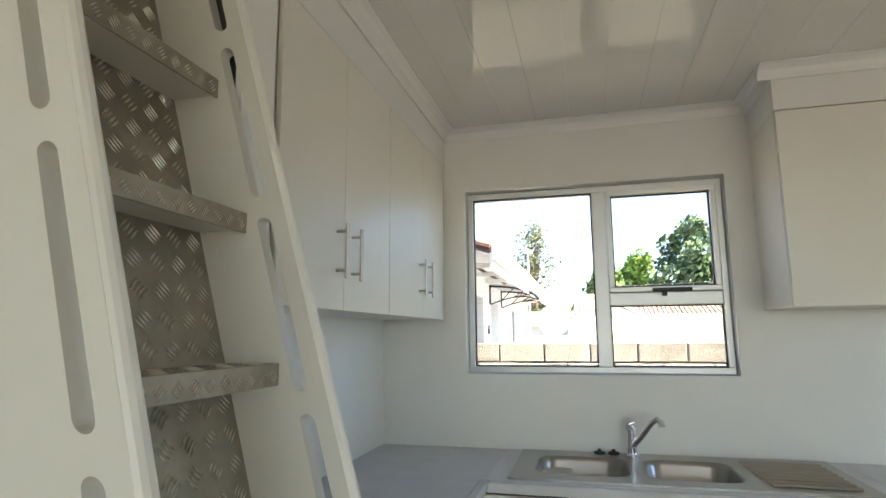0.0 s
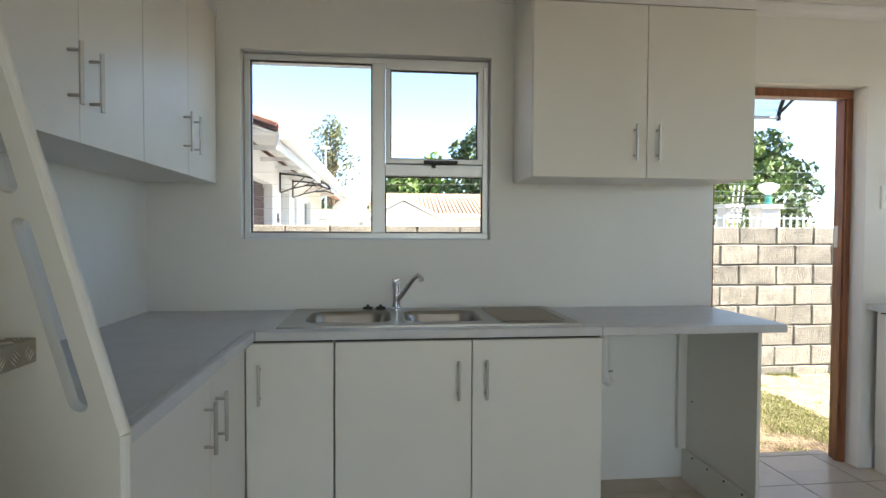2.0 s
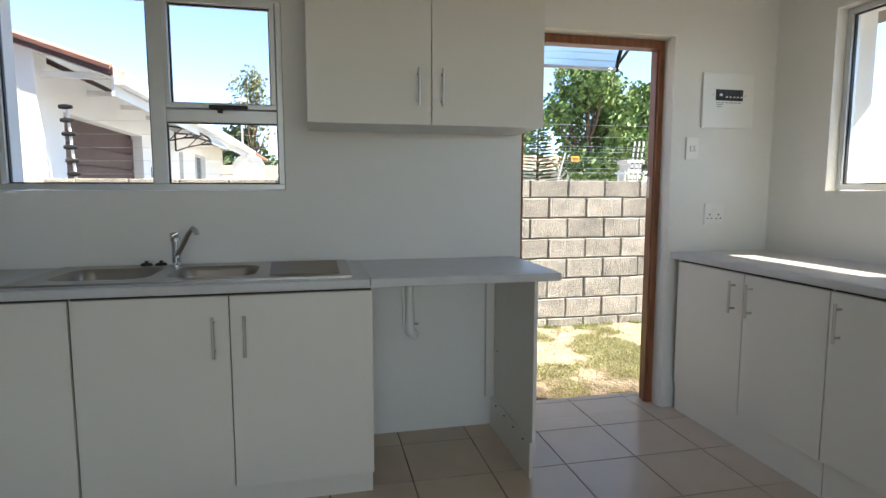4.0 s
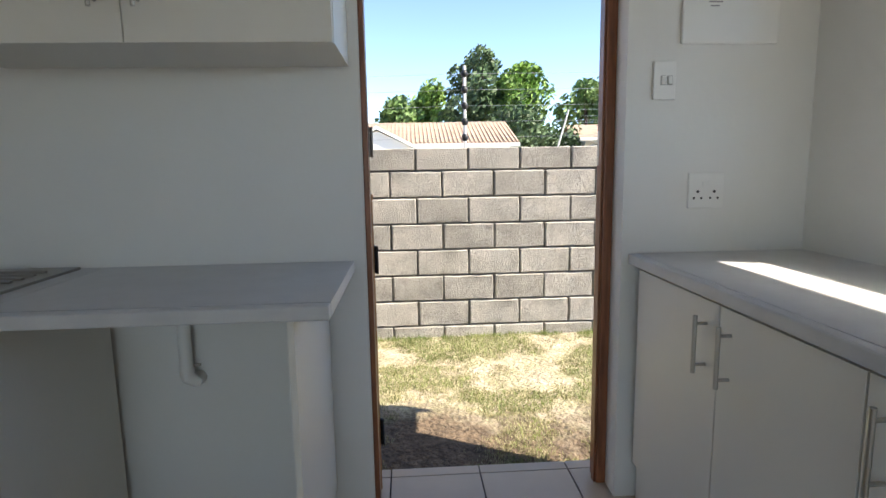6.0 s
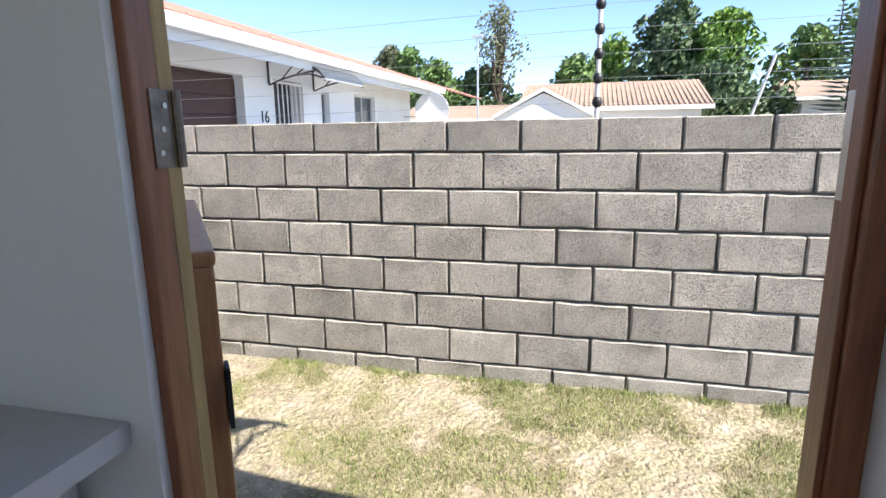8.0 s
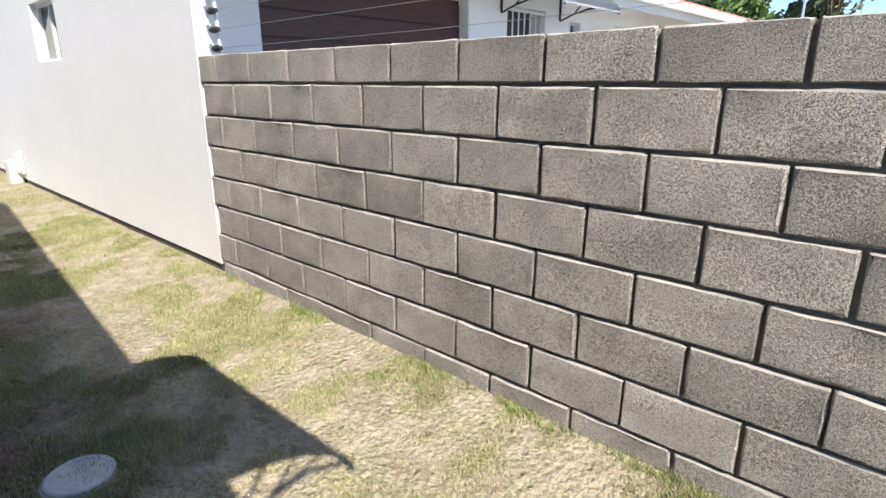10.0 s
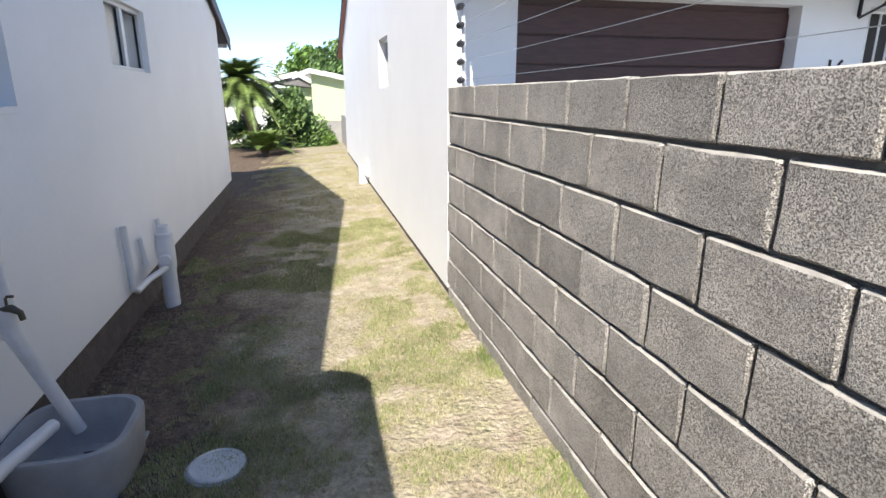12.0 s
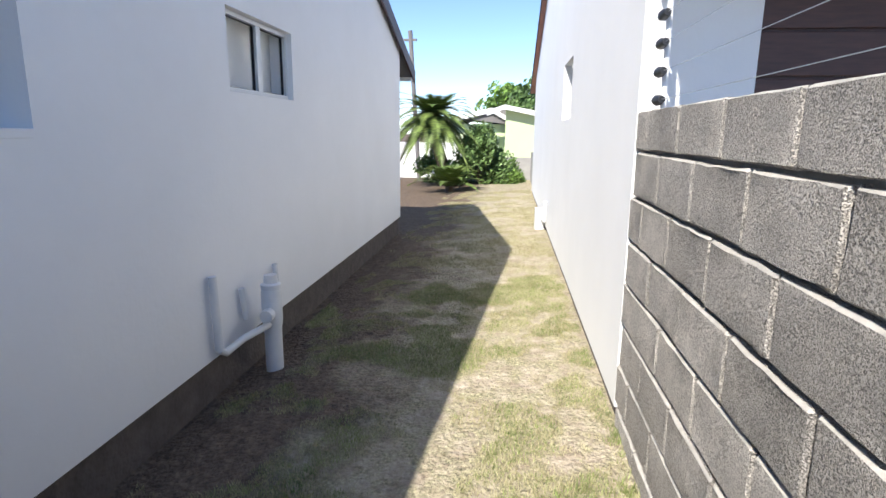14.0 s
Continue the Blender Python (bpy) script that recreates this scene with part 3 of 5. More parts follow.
# wall cabinets
gw = "wall cabinets"
for a, b, lab in ((1.65, 2.402, "white two-door wall cabinet beside the ladder"), (2.404, 3.19, "white two-door wall cabinet in the corner by the window")):
    c = unit("wall_cabinet", (XW, a, 1.5), (LX, b, 2.27), lab, gw)
    part("body", B((XW + 0.001, a, 1.502), (LX - 0.018, b, 2.272)), M_MELAMINE, c)
    m = 2.018 if a < 2 else 2.82
    part("edge", B((LX - 0.0175, a + 0.003, 1.505), (LX - 0.0165, b - 0.003, 2.270)), M_SHADE_DARK, c, "dark sheet for the shade behind the doors")
    door_leaf(c, (LX - 0.016, a + 0.001, 1.500), (LX, m - 0.0012, 2.272), m - 0.052, (1, 0, 0), 1.665)
    door_leaf(c, (LX - 0.016, m + 0.0012, 1.500), (LX, b - 0.001, 2.272), m + 0.052, (1, 0, 0), 1.665)
c = unit("wall_cabinet", (RX0, RY, 1.52), (RX1, YI, 2.28), "white two-door wall cabinet between the window and the doorway", gw)
part("body", B((RX0, RY + 0.018, 1.522), (RX1, YI - 0.001, 2.283)), M_MELAMINE, c)
part("edge", B((RX0 + 0.003, RY + 0.0165, 1.525), (RX1 - 0.003, RY + 0.0175, 2.28)), M_SHADE_DARK, c, "dark sheet for the shade behind the doors")
door_leaf(c, (RX0 + 0.002, RY, 1.520), (2.0345, RY + 0.016, 2.280), 1.977, (0, -1, 0), 1.675)
door_leaf(c, (2.0375, RY, 1.520), (RX1 - 0.002, RY + 0.016, 2.280), 2.08, (0, -1, 0), 1.675)
structure("filler_panel", B((LX - 0.02, 1.502, 1.5), (LX - 0.004, 1.625, ZC - 0.001)), M_WHITEPAINT, "white filler panel beside the cabinets")
# near-black block paints the shade in the slot beside the cabinets
structure("filler_shade", B((XW, 1.502, 1.5), (LX - 0.04, 1.645, ZC - 0.001)), M_SHADE_DARK, "dark block standing for the shade behind the filler")

# right run
RFX = 3.492
spans = [(2.695, 3.185, 2.75), (2.243, 2.691, 2.64), (1.80, 2.239, 2.19), (1.36, 1.796, 1.41), (0.9, 1.356, 1.31)]
labels = ["white base cabinet with a bar handle beside the doorway", "white base cabinet under the side window"]
units = [(0, 1, labels[0]), (2, 2, labels[1]), (3, 4, labels[1])]
for i0, i1, lab in units:
    ya, yb = spans[i1][0], spans[i0][1]
    c = unit("base_cabinet", (RFX, ya, 0), (XE, yb, 0.865), lab, "side base cabinets")
    part("body", B((RFX + 0.02, ya, 0.155), (XE - 0.002, yb + (0.02 if i0 == 0 else 0), 0.862)), M_MELAMINE, c)
    part("edge", B((RFX + 0.0165, ya + 0.003, 0.158), (RFX + 0.0195, yb - 0.003, 0.858)), M_SHADE_DARK, c, "dark sheet for the shade behind the doors")
    for k in range(i0, i1 + 1):
        door_leaf(c, (RFX, spans[k][0] + 0.001, 0.16), (RFX + 0.016, spans[k][1] - 0.001, 0.852), spans[k][2], (-1, 0, 0), 0.735)
    part("plinth", B((RFX + 0.025, ya, 0), (RFX + 0.04, yb + (0.02 if i0 == 0 else 0), 0.155)), M_MELAMINE, c)
w = thing("worktop", (3.78, 2.0, 0.865), "pale grey laminate worktop under the side window", "worktop")
part("slab", B((3.5, 0.86, 0.865), (XE - 0.001, YI - 0.001, 0.90)), M_COUNTER, w)
part("front_edge", B((3.470, 0.86, 0.865), (3.4995, YI - 0.001, 0.90), 0.005), M_COUNTER, w)

# sink
sk = thing("sink", (1.07, 2.94, 0.9), "stainless steel double-bowl sink with a ribbed drainer, set in the worktop", "sink")
zt = 0.908


def rounded(cx0, cx1, cy0, cy1, r, n=6):
    out = []
    for (qx, qy, a0) in ((cx1 - r, cy1 - r, 0), (cx0 + r, cy1 - r, 90), (cx0 + r, cy0 + r, 180), (cx1 - r, cy0 + r, 270)):
        for k in range(n + 1):
            a = radians(a0 + 90 * k / n)
            out.append((qx + r * math.cos(a), qy + r * math.sin(a)))
    return out


def loft(bm, rings, cap=True):
    vr = [[bm.verts.new(p) for p in ring] for ring in rings]
    n = len(vr[0])
    for a, b in zip(vr, vr[1:]):
        for k in range(n):
            bm.faces.new((a[k], a[(k + 1) % n], b[(k + 1) % n], b[k]))
    if cap:
        bm.faces.new(vr[-1])
    return vr


bm = empty_bm()
B1, B2 = (0.55, 0.905, 2.765, 3.095), (0.965, 1.30, 2.765, 3.095)
X0, X1, Y0, Y1 = 0.463, 1.678, 2.683, 3.203
for a, b in (((X0, Y0), (X1, B1[2])), ((X0, B1[3]), (X1, Y1)), ((X0, B1[2]), (B1[0], B1[3])), ((B1[1], B1[2]), (B2[0], B1[3])), ((B2[1], B1[2]), (X1, B1[3]))):
    vs = [bm.verts.new((x, y, zt)) for x, y in ((a[0], a[1]), (b[0], a[1]), (b[0], b[1]), (a[0], b[1]))]
    bm.faces.new(vs)
for bb in (B1, B2):
    # flat corners between the square hole and the round bowl mouth
    ring = rounded(*bb, 0.075)
    n = 7
    corners = [(bb[1], bb[3]), (bb[0], bb[3]), (bb[0], bb[2]), (bb[1], bb[2])]
    for c in range(4):
        cv = bm.verts.new((*corners[c], zt))
        rv = [bm.verts.new((*ring[c * n + k], zt)) for k in range(n)]
        for k in range(n - 1):
            bm.faces.new((cv, rv[k], rv[k + 1]))
bmesh.ops.remove_doubles(bm, verts=bm.verts, dist=1e-5)
for x0, y0, x1, y1 in ((X0, Y0, X1, Y0), (X0, Y1, X1, Y1), (X0, Y0, X0, Y1), (X1, Y0, X1, Y1)):
    vs = [bm.verts.new(p) for p in ((x0, y0, zt), (x1, y1, zt), (x1, y1, 0.8995), (x0, y0, 0.8995))]
    bm.faces.new(vs)
bmesh.ops.recalc_face_normals(bm, faces=bm.faces)
part("deck", bm, M_SINK, sk)
for bb in (B1, B2):
    bm = empty_bm()
    rings = []
    for d, ins, r in ((0.0, 0.0, 0.075), (0.006, 0.004, 0.073), (0.02, 0.010, 0.07), (0.10, 0.018, 0.07), (0.135, 0.03, 0.065), (0.15, 0.06, 0.05)):
        rings.append([(x, y, zt - d) for x, y in rounded(bb[0] + ins, bb[1] - ins, bb[2] + ins, bb[3] - ins, r)])
    loft(bm, rings)
    bmesh.ops.recalc_face_normals(bm, faces=bm.faces)
    bmesh.ops.reverse_faces(bm, faces=bm.faces)
    bowl = part("bowl", bm, M_SINK, sk, smooth=True)
    cx, cy = (bb[0] + bb[1]) / 2, (bb[2] + bb[3]) / 2
    part("drain", lathe(empty_bm(), (cx, cy, zt - 0.149), [(0.035, 0), (0.04, 0.003), (0.03, 0.004)]), M_CHROME, bowl)
for k in range(8):
    y = 2.76 + k * 0.05
    part("rib", T([(1.36 - 0.003 * k, y, zt), (1.40, y, zt + 0.003), (1.615, y, zt + 0.001), (1.63, y, zt - 0.001)], 0.008, 8), M_SINK, sk, smooth=True)
# mixer tap
tp = thing("mixer_tap", (0.935, 3.13, zt), "chrome single-lever mixer tap on the steel sink", "tap")
part("base", lathe(empty_bm(), (0.935, 3.13, zt + 0.001), [(0.028, 0), (0.028, 0.006), (0.02, 0.012), (0.018, 0.02)]), M_CHROME, tp, smooth=True)
part("body", T([(0.935, 3.13, zt + 0.015), (0.935, 3.13, zt + 0.09), (0.933, 3.13, zt + 0.125)], [0.019, 0.019, 0.022], 16), M_CHROME, tp, smooth=True)
part("lever", T([(0.932, 3.128, zt + 0.12), (0.928, 3.12, zt + 0.14), (0.95, 3.118, zt + 0.15)], [0.021, 0.016, 0.008], 12), M_CHROME, tp, smooth=True)
part("spout", T([(0.94, 3.12, zt + 0.05), (0.975, 3.08, zt + 0.10), (1.01, 3.04, zt + 0.155), (1.03, 3.02, zt + 0.172), (1.045, 3.01, zt + 0.16), (1.047, 3.008, zt + 0.145)], [0.013, 0.012, 0.011, 0.011, 0.012, 0.013], 14), M_CHROME, tp, smooth=True)
for x in (0.80, 0.86):
    pl = thing("sink_plug", (x, 3.17, zt), "small black rubber sink plug lying behind the tap", "sink plug", "sink plugs")
    part("disc", lathe(empty_bm(), (x, 3.17, zt + 0.001), [(0.024, 0), (0.024, 0.006), (0.018, 0.01), (0.007, 0.011), (0.007, 0.02)]), M_RUBBER, pl, smooth=True)

# electrical fittings
db = thing("distribution_board", (3.785, 3.22, 1.585), "white electrical distribution board with black breakers on the wall", "fuse box")
part("cover", B((3.62, 3.217, 1.585), (3.945, 3.2295, 1.885), 0.006), M_WHITEPLASTIC, db)
part("breaker_slot", B((3.70, 3.2145, 1.735), (3.872, 3.2165, 1.795)), M_RUBBER, db, "black breaker strip")
part("main_switch", B((3.705, 3.209, 1.742), (3.745, 3.2144, 1.788), 0.002), M_BLACK, db)
part("toggle", B((3.718, 3.203, 1.758), (3.732, 3.2089, 1.770), 0.001), M_WHITEPLASTIC, db, "white switch toggle")
for k in range(5):
    x = 3.752 + k * 0.0235
    b = part("breaker", B((x, 3.210, 1.742), (x + 0.0215, 3.2144, 1.788), 0.001), M_BLACK, db)
    part("toggle", B((x + 0.006, 3.204, 1.750), (x + 0.015, 3.2099, 1.757), 0.001), M_WHITEPLASTIC, b, "white switch toggle")
M_INK = mat("grey_ink", (0.35, 0.35, 0.36), 0.7)
bm = empty_bm()
for k in range(6):
    box(bm, (3.705 + k * 0.027, 3.2158, 1.722), (3.727 + k * 0.027, 3.2166, 1.727))
box(bm, (3.705, 3.2158, 1.712), (3.75, 3.2166, 1.716))
box(bm, (3.71, 3.2158, 1.700), (3.74, 3.2166, 1.704))
part("printed_lines", bm, M_INK, db, "illegible grey print")
for x in (3.685, 3.89):
    part("screw", lathe(empty_bm(), (x, 3.2165, 1.765), [(0.004, 0), (0.003, -0.002)], 10, "Y"), M_STEEL, db)


def switch_plate(name, x0, x1, z0, z1, label):
    s = thing(name, ((x0 + x1) / 2, 3.22, z0), label, "switch plate")
    part("plate", B((x0, 3.219, z0), (x1, 3.2298, z1), 0.004), M_WHITEPLASTIC, s)
    return s


s = switch_plate("isolator_switch", 3.533, 3.608, 1.41, 1.533, "white plastic light switch on the wall beside the doorway")
for x in (3.558, 3.58):
    part("rocker", B((x, 3.214, 1.458), (x + 0.014, 3.2189, 1.484), 0.002), M_WHITEPLASTIC, s)
    part("gap", B((x - 0.002, 3.2182, 1.456), (x + 0.016, 3.2189, 1.486)), M_INK, s)
s = switch_plate("wall_socket", 3.668, 3.79, 1.05, 1.17, "white double three-pin wall socket above the side counter")
for cx in (3.70, 3.757):
    for dx, dz, r in ((0, 0.010, 0.0052), (-0.013, -0.012, 0.004), (0.013, -0.012, 0.004)):
        part("pin_hole", T([(cx + dx, 3.2182, 1.097 + dz), (cx + dx, 3.2186, 1.097 + dz)], r, 12), M_RUBBER, s, "dark round socket hole")
for x in (3.715, 3.733):
    part("rocker", B((x, 3.215, 1.125), (x + 0.011, 3.2189, 1.142), 0.001), M_WHITEPLASTIC, s)

# ---- ladder ----
ld = thing("loft_ladder", (0.3, 1.25, 0), "steep white ladder with slotted side boards and chequer-plate treads", "ladder")
SL = -0.283   # horizontal shift of the ladder for each metre up


def fx(z):
    """Front edge of the side boards."""
    return 0.445 if z < 0.93 else 0.445 + SL * (z - 0.93)


def stringer(y0, y1):
    """A side board with long slots near its front edge."""
    D = 0.42
    top = ZC - 0.005
    slots = [(0.974 - 0.36 * 2 + 0.36 * k, 0.974 + 0.32 - 0.36 * 2 + 0.36 * k) for k in range(2, 7)]
    slots = [s for s in slots if s[1] < top - 0.05]
    bm = empty_bm()
    # outline as strips: front strip, slotted strip, back strip
    def col(xa, xb, za, zb):
        pts = [(fx(za) - xa, za), (fx(zb) - xa, zb), (fx(zb) - xb, zb), (fx(za) - xb, za)]
        prism(bm, pts, "Y", y0, y1)
    A, W = 0.042, 0.030
    zs = [0.0, 0.93, top]
    for za, zb in zip(zs, zs[1:]):
        col(0.008, A, za, zb)
        col(A + W, D, za, zb)
    cur = 0.0
    for s0, s1 in slots:
        if cur < 0.93 < s0:
            col(A, A + W, cur, 0.93)
            col(A, A + W, 0.93, s0)
        else:
            col(A, A + W, cur, s0)
        # rounded slot ends
        for zz, sg in ((s0, 1), (s1, -1)):
            for side in (0, 1):
                pts = []
                r = W / 2
                cxm = A + r
                for k in range(7):
                    a = math.pi / 2 * k / 6
                    off = r * math.cos(a) * (1 if side else -1)
                    h = r - r * math.sin(a)
                    pts.append((cxm + off, zz + sg * h))
                corner = (A + W if side else A, zz)
                poly = [(fx(p[1]) - p[0], p[1]) for p in ([corner] + pts)]
                prism(bm, poly, "Y", y0, y1)
        cur = s1
    col(A, A + W, cur, top)
    # rounded front nosing
    for za, zb in zip(zs, zs[1:]):
        tube(bm, [(fx(za) - 0.0125, (y0 + y1) / 2, za), (fx(zb) - 0.0125, (y0 + y1) / 2, zb)], (y1 - y0) / 2, 12)
    return bm


part("side_board", stringer(1.462, 1.492), M_LADDER, ld, "white painted board with long slots")
part("side_board", stringer(1.018, 1.048), M_LADDER, ld, "white painted board with long slots")
YA, YB = 1.048, 1.462
bm = empty_bm()
PX = 0.20
prism(bm, [(fx(0) - PX - 0.03, 0.0), (fx(0) - PX, 0.0), (fx(0.93) - PX, 0.93), (fx(ZC) - PX, ZC - 0.006), (fx(ZC) - PX - 0.03, ZC - 0.006)], "Y", YA, YB)
part("back_plate", bm, M_TREAD, ld, "dull aluminium chequer plate")
tread_z = [1.097 + 0.2825 * k for k in range(-3, 5)]


def bar_pattern(bm, origin, u, v, n, w, h, s=1.0):
    """Raised five-bar chequer marks on a face of size w by h."""
    o, u, v, n = Vector(origin), Vector(u), Vector(v), Vector(n)
    step = 0.038 * s
    i = 0
    a = step * 0.5
    while a < w:
        b = step * 0.5
        j = 0
        while b < h:
            ang = radians(45 if (i + j) % 2 else -45)
            du = u * math.cos(ang) + v * math.sin(ang)
            dv = -u * math.sin(ang) + v * math.cos(ang)
            for k in (-1.5, -0.5, 0.5, 1.5):
                c = o + u * a + v * b + dv * (k * 0.0062 * s)
                hl, hw = 0.0115 * s, 0.0017 * s
                if abs((c - o).dot(v) - h / 2) > h / 2 - 0.005 or abs((c - o).dot(u) - w / 2) > w / 2 - 0.008:
                    continue
                q = [bm.verts.new(c + du * sx * hl + dv * sy * hw + n * 0.0004) for sx, sy in ((-1, 0), (0, -1), (1, 0), (0, 1))]
                t0, t1 = bm.verts.new(c - du * hl * 0.6 + n * 0.0019), bm.verts.new(c + du * hl * 0.6 + n * 0.0019)
                bm.faces.new((q[0], q[1], t0)), bm.faces.new((q[1], q[2], t1)), bm.faces.new((q[1], t1, t0))
                bm.faces.new((q[2], q[3], t1)), bm.faces.new((q[3], q[0], t0)), bm.faces.new((q[3], t0, t1))
            b += step
            j += 1
        a += step
        i += 1


for z in tread_z:
    if z > ZC - 0.05 or z < 0.1:
        continue
    xf = fx(z) - 0.092 + (0.0)
    t = part("tread", B((fx(z) - PX + 0.002, YA, z - 0.03), (xf, YB, z - 0.002), 0.002), M_LADDER, ld, "white tread")
    bm = B((xf, YA + 0.001, z - 0.037), (xf + 0.004, YB - 0.001, z + 0.002), 0.001)
    box(bm, (fx(z) - PX + 0.004, YA + 0.001, z - 0.0015), (xf, YB - 0.001, z + 0.002))
    tl = part("chequer_lip", bm, M_TREAD, t, "aluminium chequer-plate lip")
    bm = empty_bm()
    bar_pattern(bm, (xf + 0.004, YA, z - 0.037), (0, 1, 0), (0, 0, 1), (1, 0, 0), YB - YA, 0.039, 0.9)
    bar_pattern(bm, (fx(z) - PX + 0.004, YA, z + 0.002), (0, 1, 0), (1, 0, 0), (0, 0, 1), YB - YA, xf - fx(z) + PX - 0.004)
    part("chequer_relief", bm, M_TREADBAR, t, "raised chequer marks", kind="stuff")
    for y in (YA + 0.02, YB - 0.02):
        part("screw", T([(xf + 0.004, y, z - 0.018), (xf + 0.006, y, z - 0.018)], 0.004, 8), M_STEEL, t)
bm = empty_bm()
zz = 0.9
vdir = Vector((SL, 0, 1)).normalized()
ndir = Vector((1, 0, -SL)).normalized()
bar_pattern(bm, (fx(0.94) - PX, YA, 0.94), (0, 1, 0), vdir, ndir, YB - YA, 1.55, 1.35)
part("plate_relief", bm, M_TREADBAR, ld, "raised chequer marks", kind="stuff")

# ---- ground ----
def ground_mat():
    m = mat("lawn_soil", (0.40, 0.33, 0.24), 0.95, bump=0.9, bump_scale=34, bump_dist=0.045)
    nt = m.node_tree
    n, l = nt.nodes, nt.links
    b = n["Principled BSDF"]
    geo = n.new("ShaderNodeNewGeometry")

    def noise_tex(scale, detail=6, rough=0.6):
        t = n.new("ShaderNodeTexNoise")
        t.inputs["Scale"].default_value, t.inputs["Detail"].default_value, t.inputs["Roughness"].default_value = scale, detail, rough
        l.new(geo.outputs["Position"], t.inputs["Vector"])
        return t.outputs["Fac"]

    def ramp(fac, p0, p1, c0, c1):
        r = n.new("ShaderNodeValToRGB")
        r.color_ramp.elements[0].position, r.color_ramp.elements[1].position = p0, p1
        r.color_ramp.elements[0].color, r.color_ramp.elements[1].color = (*c0, 1), (*c1, 1)
        l.new(fac, r.inputs["Fac"])
        return r.outputs["Color"]

    def mix(f, a, c):
        x = n.new("ShaderNodeMix")
        x.data_type = "RGBA"
        l.new(f, x.inputs["Factor"])
        l.new(a, x.inputs["A"])
        l.new(c, x.inputs["B"])
        return x.outputs["Result"]
    soil = ramp(noise_tex(9, 10, 0.75), 0.3, 0.7, (0.20, 0.15, 0.10), (0.60, 0.52, 0.41))
    turf = ramp(noise_tex(55, 8, 0.8), 0.38, 0.62, (0.09, 0.09, 0.035), (0.58, 0.53, 0.34))
    lawn = mix(ramp(noise_tex(5.5, 10, 0.8), 0.42, 0.60, (0, 0, 0), (1, 1, 1)), soil, turf)
    # bare brown soil along the house, its colour darkened further for the shade there
    sep = n.new("ShaderNodeSeparateXYZ")
    l.new(geo.outputs["Position"], sep.inputs[0])
    add = n.new("ShaderNodeMath")
    add.operation = "MULTIPLY_ADD"
    l.new(noise_tex(1.6, 6, 0.7), add.inputs[0])
    add.inputs[1].default_value = 2.2
    l.new(sep.outputs["Y"], add.inputs[2])
    soil_shade_band = n.new("ShaderNodeMapRange")
    soil_shade_band.inputs["From Min"].default_value, soil_shade_band.inputs["From Max"].default_value = 5.2, 5.7
    l.new(add.outputs[0], soil_shade_band.inputs["Value"])
    bare = ramp(noise_tex(16, 10, 0.85), 0.36, 0.62, (0.035, 0.025, 0.018), (0.22, 0.155, 0.105))
    l.new(mix(soil_shade_band.outputs["Result"], bare, lawn), b.inputs["Base Color"])
    return m


M_GROUND = ground_mat()
xs = [-400, -120, -50, -30, -20, -16] + [-13 + 0.2 * k for k in range(111)] + [12, 16, 22, 40, 120, 400]
ys = [-400, -60, -10, 0, 2.6] + [3.2 + 0.1 * k for k in range(28)] + [6.5, 8, 11, 15, 25, 60, 400]
verts = [(x, y, ground_z(x, y)) for y in ys for x in xs]
W = len(xs)
faces = [(j * W + i, j * W + i + 1, (j + 1) * W + i + 1, (j + 1) * W + i) for j in range(len(ys) - 1) for i in range(W - 1)]
ob = new("ground", bulk("ground", verts, faces, M_GROUND, True))
tagged(ob, "patchy lawn of dry grass over pale sandy soil", kind="structure")
ORIGIN[ob] = Vector((0, 0, 0))

# grass blades
M_GRASS = mat("grass_blades", (0.30, 0.34, 0.11), 0.7, noise_scale=3, color2=(0.14, 0.20, 0.06), island=0.35)
M_STRAW = mat("straw_blades", (0.47, 0.43, 0.27), 0.75, noise_scale=3, color2=(0.28, 0.26, 0.12), island=0.3)
rng = np.random.default_rng(4)


def blades(name, count, area, height, keep, material, label):
    verts, faces = [], []
    x0, x1, y0, y1 = area
    made = 0
    while made < count:
        x, y = rng.uniform(x0, x1), rng.uniform(y0, y1)
        bare = max(0.0, 4.25 - y) * 0.55
        if noise.fractal((x * 1.6, y * 1.6, 7.0), 0.7, 2.0, 4) < keep + bare - rng.uniform(0, 0.22):
            made += 0.05
            continue
        made += 1
        z = ground_z(x, y) - 0.004
        for _ in range(3):
            a, lean, h, w = rng.uniform(0, 6.28), rng.uniform(0.3, 1.5), height * rng.uniform(0.5, 1.3), rng.uniform(0.0014, 0.003)
            px, py = x + rng.uniform(-0.015, 0.015), y + rng.uniform(-0.015, 0.015)
            dx, dy = math.cos(a), math.sin(a)
            i = len(verts)
            verts += [(px - dy * w, py + dx * w, z), (px + dy * w, py - dx * w, z), (px + dx * h * lean * 0.5 , py + dy * h * lean * 0.5, z + h)]
            faces.append((i, i + 1, i + 2))
    ob = new(name, bulk(name, verts, faces, material))
    tagged(ob, label, "grass", kind="stuff")


blades("grass", 80000, (-3.5, 5.2, 3.55, 5.66), 0.019, 0.06, M_STRAW, "short dry yellow grass blades on the lawn")
blades("grass", 22000, (-3.5, 5.2, 3.55, 5.66), 0.025, 0.22, M_GRASS, "tufts of green grass on the lawn")
blades("grass", 20000, (-12.0, -3.5, 3.6, 5.66), 0.028, 0.08, M_STRAW, "short dry grass blades on the lawn beyond")
blades("grass", 1100, (-0.6, 5.6, 5.60, 5.675), 0.04, 0.1, M_GRASS, "taller grass along the foot of the wall")

